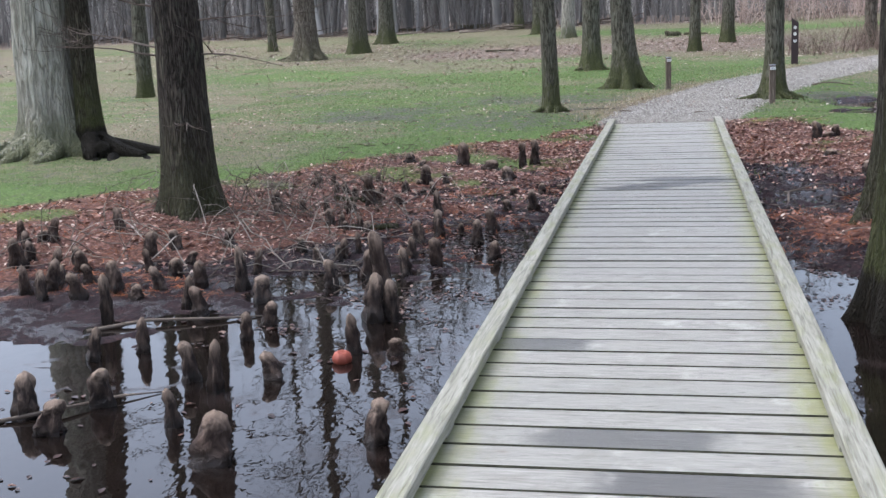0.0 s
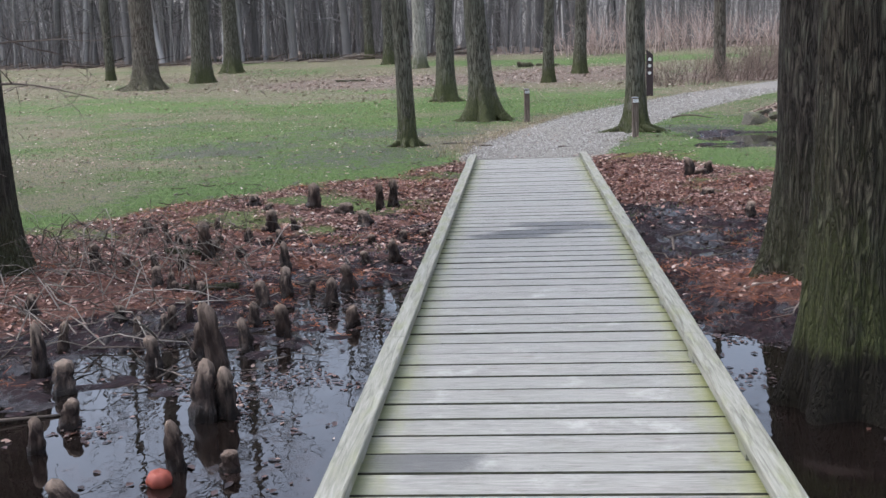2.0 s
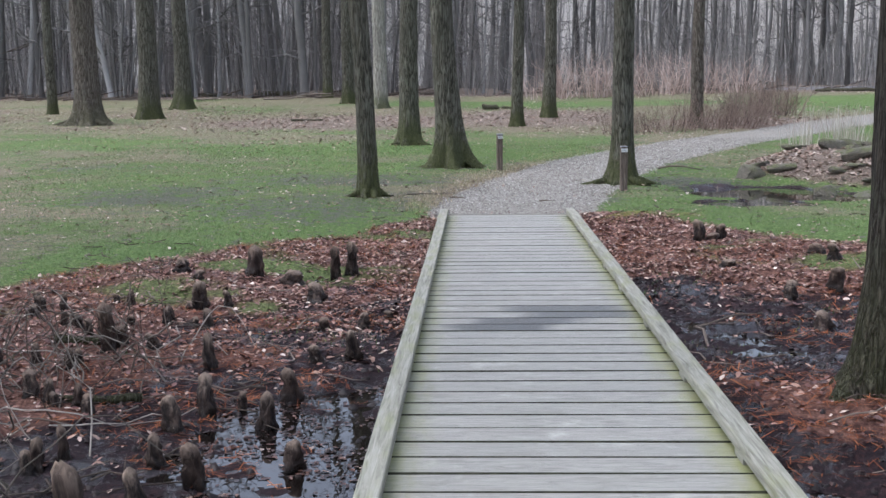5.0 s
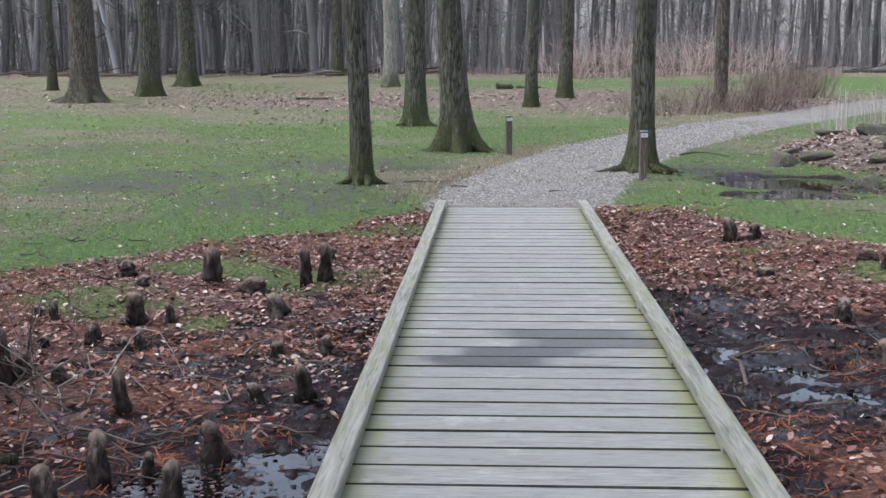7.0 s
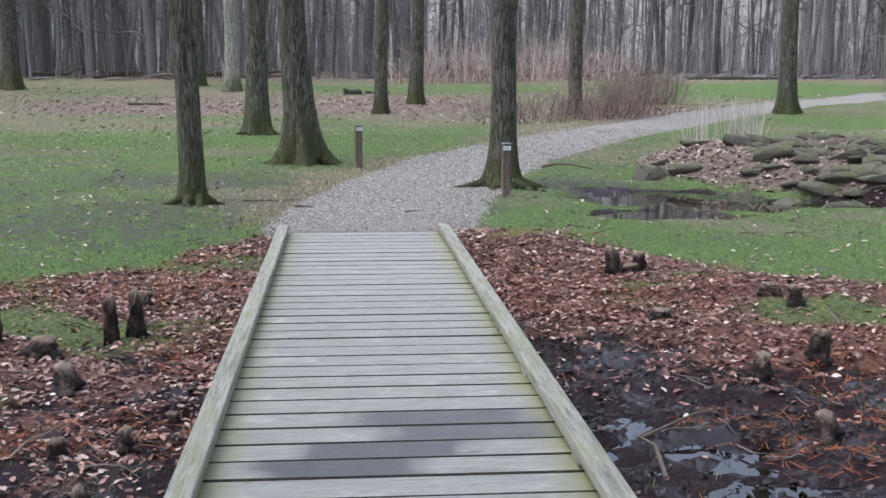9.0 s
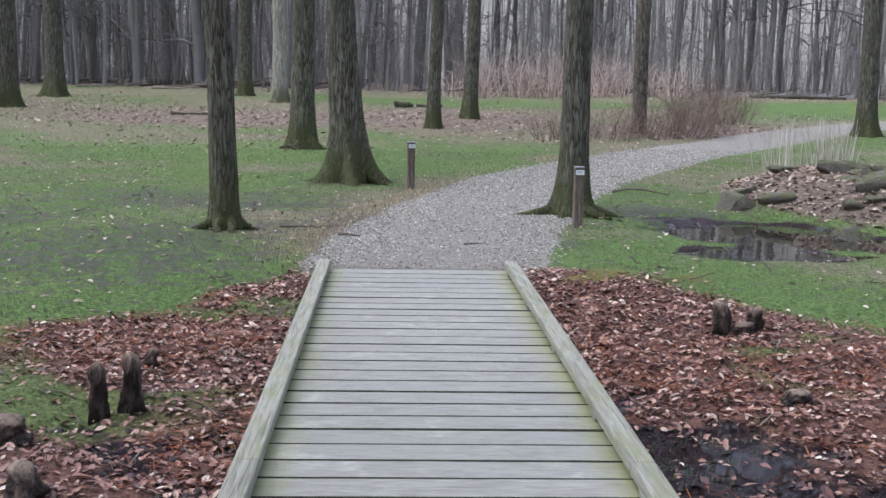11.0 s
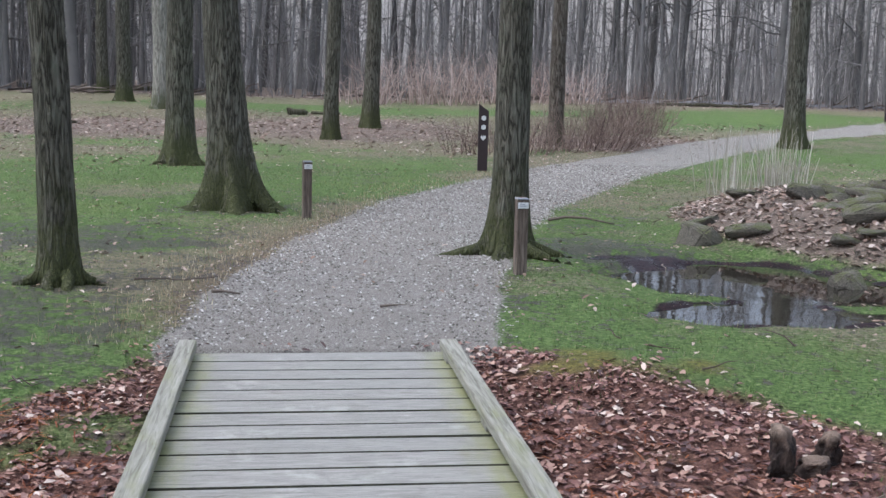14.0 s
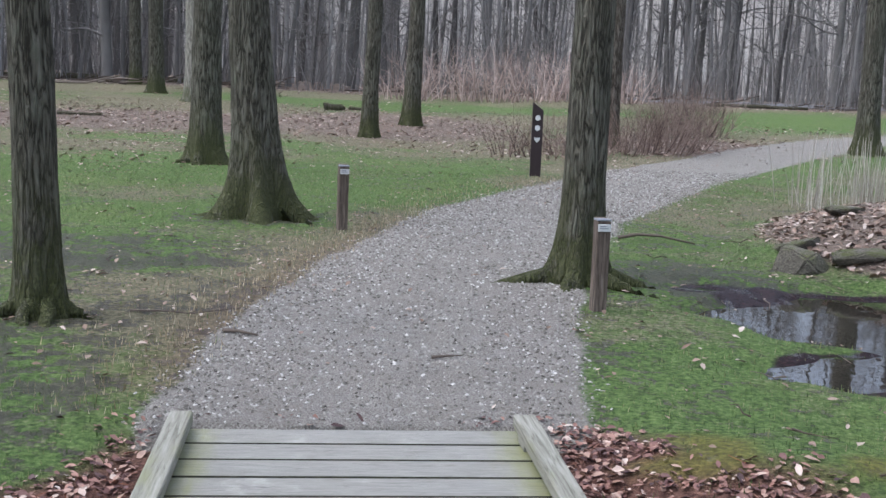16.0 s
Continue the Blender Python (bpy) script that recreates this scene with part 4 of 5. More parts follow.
def build_knees():
    rnd = random.Random(21)
    first = []
    count = 0
    spots = list(KNEES_NEAR + KNEES_FIELD + KNEES_MIDDLE + KNEES_BANK)
    for k in range(26):
        spots.append((rnd.uniform(-4.9, -3.0), rnd.uniform(6.3, 8.2), rnd.uniform(0.08, 0.2), rnd.uniform(0.024, 0.042)))
    for k in range(26):
        spots.append((rnd.uniform(-3.4, -1.9), rnd.uniform(8.6, 11.2), rnd.uniform(0.06, 0.14), rnd.uniform(0.02, 0.036)))
    for k in range(8):
        spots.append((rnd.uniform(2.0, 3.2), rnd.uniform(7.5, 9.6), rnd.uniform(0.1, 0.2), rnd.uniform(0.03, 0.045)))
    for x, y, h, r in spots:
        if math.hypot(x + 3.84, y - 8.95) < 0.45:
            continue
        g = ground_at(x, y)
        z = max(g, WATER_Z) - 0.012
        wet = g < WATER_Z
        label = "brown cypress knee standing in dark water" if wet else ("short brown cypress knee among fallen leaves" if h < 0.15 else "tall brown cypress knee among fallen leaves")
        m = pose(x, y, z, rnd.uniform(-5, 5), rnd.uniform(-5, 5), rnd.uniform(0, 360)) @ Matrix.Diagonal((r / 0.047, r / 0.047, (h + 0.012) / 0.3, 1))
        if count < 9:
            ob = mesh_object("cypress_knee", *knee_shape(count + 1.37), KNEE)
            ob.matrix_basis = m
            first.append(ob)
        else:
            src = first[rnd.randrange(9)]
            ob = copy_thing(src, Matrix.Identity(4))
            ob.matrix_basis = m
        count += 1
        tagged(ob, label, "cypress knee", "cypress knees")


build_knees()


def build_ball():
    """A sodden orange fruit-like ball, flattened and dimpled."""
    bm = bmesh.new()
    bmesh.ops.create_uvsphere(bm, u_segments=24, v_segments=16, radius=0.05)
    for v in bm.verts:
        a = math.atan2(v.co.y, v.co.x)
        s = 1 + 0.05 * math.cos(7 * a) + 0.05 * noise.noise(v.co * 40)
        v.co = Vector((v.co.x * s, v.co.y * s, v.co.z * 0.8 * (1 - 0.25 * math.exp(-(v.co.xy.length / 0.012) ** 2))))
    for f in bm.faces:
        f.smooth = True
    me = bpy.data.meshes.new("ball")
    bm.to_mesh(me)
    bm.free()
    me.materials.append(ORANGE)
    ob = new("ball", me)
    ob.matrix_basis = pose(-1.52, 5.40, WATER_Z + 0.022, 12, 8, 0)
    tagged(ob, "rotting orange ball half sunk in the swamp water", "ball")


build_ball()


# ---- marker posts and the trail sign ----
def marker_post(x, y, tall, turn, lean, label, bars):
    thing = tagged(new("marker_post"), label, "post", "trail marker posts")
    thing.matrix_basis = pose(x, y, ground_at(x, y) - 0.03, lean, 0, turn)
    bm = box(-0.045, 0.045, -0.045, 0.045, 0, tall + 0.03, 0.006, 0.002)
    for v in bm.verts:
        if v.co.z > tall * 0.9:
            v.co.z -= 0.02 * (v.co.y < 0)
    part("post", bm, POST, thing)
    plate = part("plate", box(-0.042, 0.042, -0.052, -0.0462, tall - 0.055, tall - 0.008, 0.002), WHITE_LABEL, thing, "small white printed plate")
    for k in range(bars):
        part("print_bar", box(-0.03, 0.012 + 0.012 * (k % 2), -0.0535, -0.0522, tall - 0.024 - 0.014 * k, tall - 0.018 - 0.014 * k), GREY_PRINT, plate)
    part("cap", box(-0.046, 0.046, -0.046, 0.046, tall + 0.012, tall + 0.024, 0.003), GREY_PRINT, thing, "thin grey metal cap")


marker_post(1.62, 18.42, 0.60, 4, -1, "short weathered brown marker post with a white plate beside a tree", 2)
marker_post(0.03, 21.75, 0.60, 12, 1, "short weathered brown marker post with a white plate on the grass", 2)


def trail_sign():
    thing = tagged(new("trail_sign"), "dark brown trail sign post with three white markers", "sign")
    x, y = 2.80, 27.05
    thing.matrix_basis = pose(x, y, ground_at(x, y) - 0.03, 0, 0, -6)
    bm = box(-0.075, 0.075, -0.045, 0.045, 0, 1.0, 0.004)
    for v in bm.verts:
        if v.co.z > 0.9:
            v.co.z += 0.055 * (-v.co.x / 0.075)
    part("post", bm, SIGN_BROWN, thing)
    for k, z in enumerate((0.84, 0.70, 0.54)):
        bm = bmesh.new()
        if k < 2:
            ring = [(0.0, 0.042), (0.034, 0.02), (0.036, -0.02), (0.0, -0.042), (-0.036, -0.02), (-0.034, 0.02)]
        else:
            ring = [(0.0, -0.045), (0.04, 0.0), (0.034, 0.04), (0.012, 0.012), (0.0, 0.042), (-0.012, 0.012), (-0.034, 0.04), (-0.04, 0.0)]
        front = [bm.verts.new((a, -0.0505, z + b)) for a, b in ring]
        back = [bm.verts.new((a, -0.0462, z + b)) for a, b in ring]
        bm.faces.new(front)
        for i in range(len(ring)):
            j = (i + 1) % len(ring)
            bm.faces.new((front[j], front[i], back[i], back[j]))
        bmesh.ops.recalc_face_normals(bm, faces=bm.faces)
        part("marker", bm, WHITE_LABEL, thing, "white trail marker")


trail_sign()


# ---- stones of the pool bank ----
def rock_shape(seed):
    """A split stone: flat broken faces with worn edges."""
    rnd = random.Random(int(seed * 10))
    bm = bmesh.new()
    for k in range(17):
        d = Vector((rnd.gauss(0, 1), rnd.gauss(0, 1), rnd.gauss(0, 1))).normalized()
        bm.verts.new(d * 0.5 * rnd.uniform(0.86, 1.06))
    bmesh.ops.convex_hull(bm, input=bm.verts[:])
    bmesh.ops.delete(bm, geom=[v for v in bm.verts if not v.link_faces], context="VERTS")
    bmesh.ops.bevel(bm, geom=bm.edges[:], offset=0.035, segments=2, affect="EDGES")
    for v in bm.verts:
        v.co *= 1 + 0.07 * noise.noise(v.co * 5 + Vector((seed, 0, seed)))
    me = bpy.data.meshes.new("rock")
    bm.to_mesh(me)
    bm.free()
    me.materials.append(ROCK)
    return me


ROCKS_FRONT = ((3.70, 20.15, 0.60, 0.45, 0.34), (4.16, 20.0, 0.62, 0.34, 0.18), (3.95, 20.75, 0.5, 0.4, 0.2), (4.24, 18.2, 0.42, 0.40, 0.30), (4.66, 17.95, 0.66, 0.36, 0.2),
               (5.2, 17.7, 0.6, 0.36, 0.22), (5.75, 17.45, 0.6, 0.4, 0.26), (6.35, 17.25, 0.6, 0.4, 0.24), (5.11, 19.5, 0.7, 0.45, 0.28), (4.75, 21.6, 0.55, 0.35, 0.2), (5.25, 21.05, 0.8, 0.4, 0.26))


def build_rocks():
    rnd = random.Random(33)
    shapes = [rock_shape(s + 0.4) for s in range(7)]
    spots = list(ROCKS_FRONT)
    while len(spots) < 150:
        x, y = rnd.uniform(4.6, 9.0), rnd.uniform(17.4, 22.6)
        if bank_height(np.array(x), np.array(y)) < 0.08 or (x < 5.0 and y > 19.2) or (x < 6.3 and y > 21.3):
            continue
        if min(math.hypot(x - s[0], (y - s[1])) for s in spots) < 0.23:
            continue
        s = rnd.uniform(0.22, 0.44)
        spots.append((x, y, s * rnd.uniform(1.1, 1.7), s, s * rnd.uniform(0.3, 0.5)))
    for k, (x, y, a, b, c) in enumerate(spots):
        ob = new("rock", shapes[k % 7])
        ob.matrix_basis = pose(x, y, ground_at(x, y) + c * 0.15, rnd.uniform(-12, 12), rnd.uniform(-12, 12), rnd.uniform(-40, 40)) @ Matrix.Diagonal((a, b, c, 1))
        big = "large mossy grey boulder at the pool's edge" if k < 11 else "mossy grey stone in a low stony bank"
        tagged(ob, big, "rock", "stones of the bank")


build_rocks()


# ---- shrubs, reeds, logs ----
def shrub(x, y, tall, spread, stems, material, label, lean=0.0, seed=1, depth=1, thick=1.4):
    rnd = random.Random(seed)
    thing = tagged(new("shrub"), label, "shrub", "bare shrubs")
    z = ground_at(x, y)
    thing.matrix_basis = pose(x, y, z - 0.03)
    soup = Soup()
    for k in range(stems):
        a, d = rnd.uniform(0, 6.28), spread * 0.45 * math.sqrt(rnd.random())
        sx, sy = d * math.cos(a), d * math.sin(a)
        way = (sx / max(spread, 0.1) * 0.9 + lean + rnd.gauss(0, 0.12), sy / max(spread, 0.1) * 0.9 + rnd.gauss(0, 0.12), 1.0)
        dz = ground_at(x + sx, y + sy) - z
        branch(soup, rnd, (sx, sy, dz), way, tall * rnd.uniform(0.4, 0.85), (0.005 + 0.002 * tall) * thick, depth, 3, 0.03)
    child(soup.make("stem_clump", material), thing)
    return thing


SHRUB = "bare brown multi-stemmed shrub on fallen leaves beside the path"
for k, (x, y, h, w, n, lean) in enumerate(((4.35, 31.0, 1.15, 1.3, 45, 0.05), (5.3, 31.9, 1.25, 1.5, 60, 0.12), (6.1, 32.3, 1.35, 1.5, 65, 0.22), (6.9, 33.4, 1.35, 1.4, 55, 0.25), (3.5, 30.2, 1.0, 1.0, 28, 0.0), (2.9, 30.4, 1.1, 0.8, 16, 0.0))):
    shrub(x, y, h, w, n, BROWN_STEMS, SHRUB, lean, 40 + k)
shrub(8.5, 37.2, 1.7, 1.6, 80, BROWN_STEMS, "dense reddish-brown bare shrub behind the path", 0.1, 51)
shrub(7.6, 36.6, 1.5, 1.4, 70, BROWN_STEMS, "dense reddish-brown bare shrub behind the path", 0.1, 52)
for k, (x, y, h) in enumerate(((2.6, 51.5, 2.2), (4.2, 52.3, 2.7), (5.8, 52.0, 2.6), (7.4, 53.0, 2.9), (9.2, 53.6, 2.5), (11.0, 54.0, 2.2))):
    shrub(x, y, h, 2.6, 40, PALE_STEMS, "bare pinkish-brown thicket at the edge of the woods", 0.0, 60 + k, 1, 2.4)
for k, (x, y) in enumerate(((16.2, 38.0), (17.6, 39.0), (18.6, 37.2))):
    shrub(x, y, 1.3, 1.5, 45, BROWN_STEMS, "bare brown shrub on a leafy bed far along the path", 0.0, 70 + k)


def reeds():
    rnd = random.Random(77)
    thing = tagged(new("reeds"), "clump of dry straw-coloured reeds above the stony bank", "reeds")
    cx, cy = 6.15, 24.4
    z0 = ground_at(cx, cy)
    thing.matrix_basis = pose(cx, cy, z0 - 0.02)
    for j, (ox, w, n) in enumerate(((-0.5, 0.22, 45), (0.3, 0.36, 100))):
        soup = Soup()
        for k in range(n):
            x, y = ox + rnd.gauss(0, w * 0.5), rnd.gauss(0, 0.25)
            h = rnd.uniform(0.35, 0.95)
            lx = (x - ox) * 0.5 + rnd.gauss(0, 0.10)
            dz = ground_at(cx + x, cy + y) - z0
            soup.tube([(x, y, dz), (x + lx * h * 0.4, y, dz + h * 0.5), (x + lx * h, y + rnd.gauss(0, 0.03), dz + h)], [0.006, 0.005, 0.002], 3, cap=False)
        tagged(child(soup.make("stalk_clump", REED), thing), kind="stuff")


reeds()


def log(x, y, length, r, turn, label, seed, bark=None, name="log"):
    rnd = random.Random(seed)
    soup = Soup()
    pts = [(length * (i / 7 - 0.5), rnd.gauss(0, length * 0.012), rnd.gauss(0, r * 0.15)) for i in range(8)]
    soup.tube(pts, [r * (1.1 - 0.35 * i / 7) * rnd.uniform(0.93, 1.07) for i in range(8)], 10)
    ob = soup.make(name, bark or BARK_BROWN)
    ob.matrix_basis = pose(x, y, ground_at(x, y) + r * 0.6, 0, 0, turn)
    return tagged(ob, label, name, "fallen wood")


def curved_stick(points, r, label):
    soup = Soup()
    n = len(points)
    soup.tube([(x, y, max(ground_at(x, y), WATER_Z if y < 12.6 else POOL_Z) + dz) for x, y, dz in points], [r * (1 - 0.6 * i / (n - 1)) for i in range(n)], 6)
    tagged(soup.make("stick", TWIGS), label, "stick", "fallen wood")


log(-5.2, 35.8, 0.9, 0.04, 8, "short fallen log lying on the lawn", 1)
log(0.1, 41.0, 0.5, 0.12, 15, "rotting dark stump lying on the lawn", 2)
log(0.9, 41.6, 0.8, 0.05, -10, "rotting dark log lying on the lawn", 3)
log(-8.0, 57.0, 5.0, 0.12, 3, "fallen trunk at the edge of the woods", 4)
log(-14.0, 57.5, 4.0, 0.11, -5, "fallen trunk at the edge of the woods", 5)
log(16.5, 55.0, 3.5, 0.09, 8, "grey fallen branch heap log beyond the lawn", 6)
log(17.5, 55.4, 3.0, 0.08, -12, "grey fallen branch heap log beyond the lawn", 7)
log(-2.25, 8.72, 0.45, 0.028, 10, "short rotten log among cypress knees", 8, BARK_CYPRESS)
log(-2.75, 9.9, 0.3, 0.03, -5, "short rotten log among fallen leaves", 9, BARK_CYPRESS)
curved_stick(((2.58, 21.6, 0.02), (2.75, 21.55, 0.06), (2.95, 21.5, 0.06), (3.12, 21.45, 0.03), (3.25, 21.4, 0.01)), 0.018, "curved dark branch lying on wet grass")
curved_stick(((-0.68, 17.6, 0.01), (-0.6, 17.56, 0.018), (-0.49, 17.5, 0.01)), 0.014, "short dark stick on the gravel path")
curved_stick(((0.42, 17.05, 0.01), (0.5, 17.06, 0.016), (0.58, 17.1, 0.01)), 0.010, "short dark stick on the gravel path")
curved_stick(((-1.26, 18.1, 0.01), (-1.05, 18.05, 0.02), (-0.9, 18.0, 0.015), (-0.64, 18.18, 0.01)), 0.008, "thin twig on the dry grass")
curved_stick(((1.10, 10.2, 0.0), (1.12, 10.45, 0.05), (1.10, 10.65, 0.04), (1.2, 10.72, 0.02)), 0.012, "pale forked stick lying in the mud")
curved_stick(((1.12, 10.66, 0.03), (1.4, 10.8, 0.04), (1.62, 10.95, 0.02)), 0.009, "dark stick lying in the mud")
curved_stick(((-3.2, 5.9, 0.0), (-2.9, 6.05, 0.03), (-2.5, 6.15, 0.02), (-2.2, 6.3, 0.0)), 0.014, "grey branch lying in the water")
curved_stick(((-2.9, 4.35, 0.0), (-2.6, 4.5, 0.03), (-2.4, 4.75, 0.02), (-2.2, 4.9, 0.0)), 0.012, "grey branch lying in the water")


# ---- far road and a pale car beyond the lawn ----
def far_road():
    verts, faces = [], []
    n = 24
    for k in range(n + 1):
        x = 13 + 3.0 * k
        for y in (56.5 + 0.05 * x, 60.5 + 0.05 * x):
            verts.append((x, y, ground_at(x, y) + 0.03))
    for k in range(n):
        faces.append((2 * k, 2 * k + 2, 2 * k + 3, 2 * k + 1))
    m = Nodes("far_asphalt")
    v = m.noise(m.world(), 3, 5)
    tagged(mesh_object("road", verts, faces, m.done(m.ramp(v, (0.3, (0.10, 0.10, 0.105)), (0.7, (0.17, 0.17, 0.175))), 0.8)), "grey road far beyond the lawn", "road", kind="structure")


far_road()


def far_details():
    x, y = 20.2, 46.5
    thing = tagged(new("sign_post"), "dark far sign post with a small white plate", "sign")
    thing.matrix_basis = pose(x, y, ground_at(x, y) - 0.03, 0, 0, -20)
    part("post", box(-0.09, 0.09, -0.06, 0.06, 0, 1.6, 0.01, 0.004), SIGN_BROWN, thing)
    part("plate", box(-0.07, 0.07, -0.075, -0.0605, 1.12, 1.26, 0.004), WHITE_LABEL, thing, "small white plate")
    x, y = 15.3, 37.1
    ob = part("bollard", box(-0.04, 0.04, -0.04, 0.04, -0.03, 0.56, 0.008, 0.003), POST, None)
    ob.matrix_basis = pose(x, y, ground_at(x, y))
    tagged(ob, "short dark wooden bollard beside the far path", "post")
    bm = bmesh.new()
    rows = []
    for k in range(13):
        px = 23.0 + 0.75 * k
        py = 49.6 + 0.18 * k
        z = ground_at(px, py)
        h = 0.42 * min(1.0, 0.35 + k * 0.25)
        rows.append([bm.verts.new((px, py + dy, z + dz)) for dy, dz in ((-0.18, -0.1), (-0.16, h * 0.8), (-0.08, h), (0.08, h), (0.16, h * 0.8), (0.18, -0.1))])
    for a, c in zip(rows, rows[1:]):
        for i in range(5):
            bm.faces.new((a[i], c[i], c[i + 1], a[i + 1]))
    bm.faces.new(rows[0])
    bm.faces.new(rows[-1][::-1])
    bmesh.ops.recalc_face_normals(bm, faces=bm.faces)
    wall = part("low_wall", bm, WHITE_LABEL, None)
    tagged(wall, "low pale concrete wall beside the far road", "wall")


far_details()


# ---- small stuff on the ground, each kind in one sheet of many pieces ----
NP = np.random.RandomState(8)


def scatter(n, x0, x1, y0, y1, keep):
    """Places in a rectangle, kept with the chance that keep(zones, x, y, z) gives."""
    x, y = NP.uniform(x0, x1, n), NP.uniform(y0, y1, n)
    z = height(x, y)
    chance = keep(zones(x, y, z), x, y, z)
    ok = (NP.rand(n) < chance) & ~((np.abs(x) < 0.80) & (y < DECK_END + 0.02))
    return x[ok], y[ok], z[ok]


def pieces(name, shape, faces, x, y, z, size, tilt, material, label, category, stretch=0.0):
    """Copies of a small shape, turned and tilted at random, in one mesh."""
    n, k = len(x), len(shape)
    base = np.array(shape, float)
    a = NP.uniform(0, 2 * np.pi, n)
    p, q = NP.normal(0, tilt, n), NP.normal(0, tilt, n)
    v = np.repeat(base[None], n, 0) * size[:, None, None]
    if stretch:
        v[..., 0] *= NP.uniform(1 - stretch, 1 + stretch, n)[:, None]
        v[..., 2] *= NP.uniform(1 - stretch, 1 + stretch, n)[:, None]
    vz = v[..., 2] + v[..., 0] * np.sin(p)[:, None] + v[..., 1] * np.sin(q)[:, None]
    ca, sa = np.cos(a)[:, None], np.sin(a)[:, None]
    out = np.stack([v[..., 0] * ca - v[..., 1] * sa + x[:, None], v[..., 0] * sa + v[..., 1] * ca + y[:, None], vz + z[:, None]], -1).reshape(-1, 3)
    f = np.array(faces)
    loops = (f[None] + (np.arange(n) * k)[:, None, None]).reshape(-1)
    me = bpy.data.meshes.new(name)
    me.vertices.add(len(out))
    me.vertices.foreach_set("co", out.ravel())
    me.loops.add(len(loops))
    me.loops.foreach_set("vertex_index", loops)
    me.polygons.add(len(f) * n)
    me.polygons.foreach_set("loop_start", np.arange(0, len(loops), f.shape[1]))
    me.materials.append(material)
    me.update(calc_edges=True)
    return tagged(new(name, me), label, category, kind="stuff")


LEAF = ((-0.5, 0, 0.02), (-0.15, 0.26, 0.16), (0.2, 0.24, 0.10), (0.5, 0, 0.04), (0.2, -0.24, 0.14), (-0.15, -0.26, 0.06), (0.0, 0, 0.0))
LEAF_FACES = ((0, 6, 1), (1, 6, 2), (2, 6, 3), (3, 6, 4), (4, 6, 5), (5, 6, 0))
SLIVER = ((-0.5, -0.03, 0), (0.5, -0.02, 0.04), (0.5, 0.02, 0.04), (-0.5, 0.03, 0))
BLADE = ((-0.09, 0, -0.1), (0.09, 0, -0.1), (0.12, 0.25, 1.0))
CHIP = ((-0.5, -0.3, 0), (0.45, -0.42, 0), (0.5, 0.32, 0), (-0.4, 0.4, 0), (-0.3, -0.15, 0.32), (0.3, -0.2, 0.36), (0.28, 0.2, 0.28), (-0.25, 0.22, 0.38))
CHIP_FACES = ((4, 5, 6, 7), (0, 1, 5, 4), (1, 2, 6, 5), (2, 3, 7, 6), (3, 0, 4, 7))


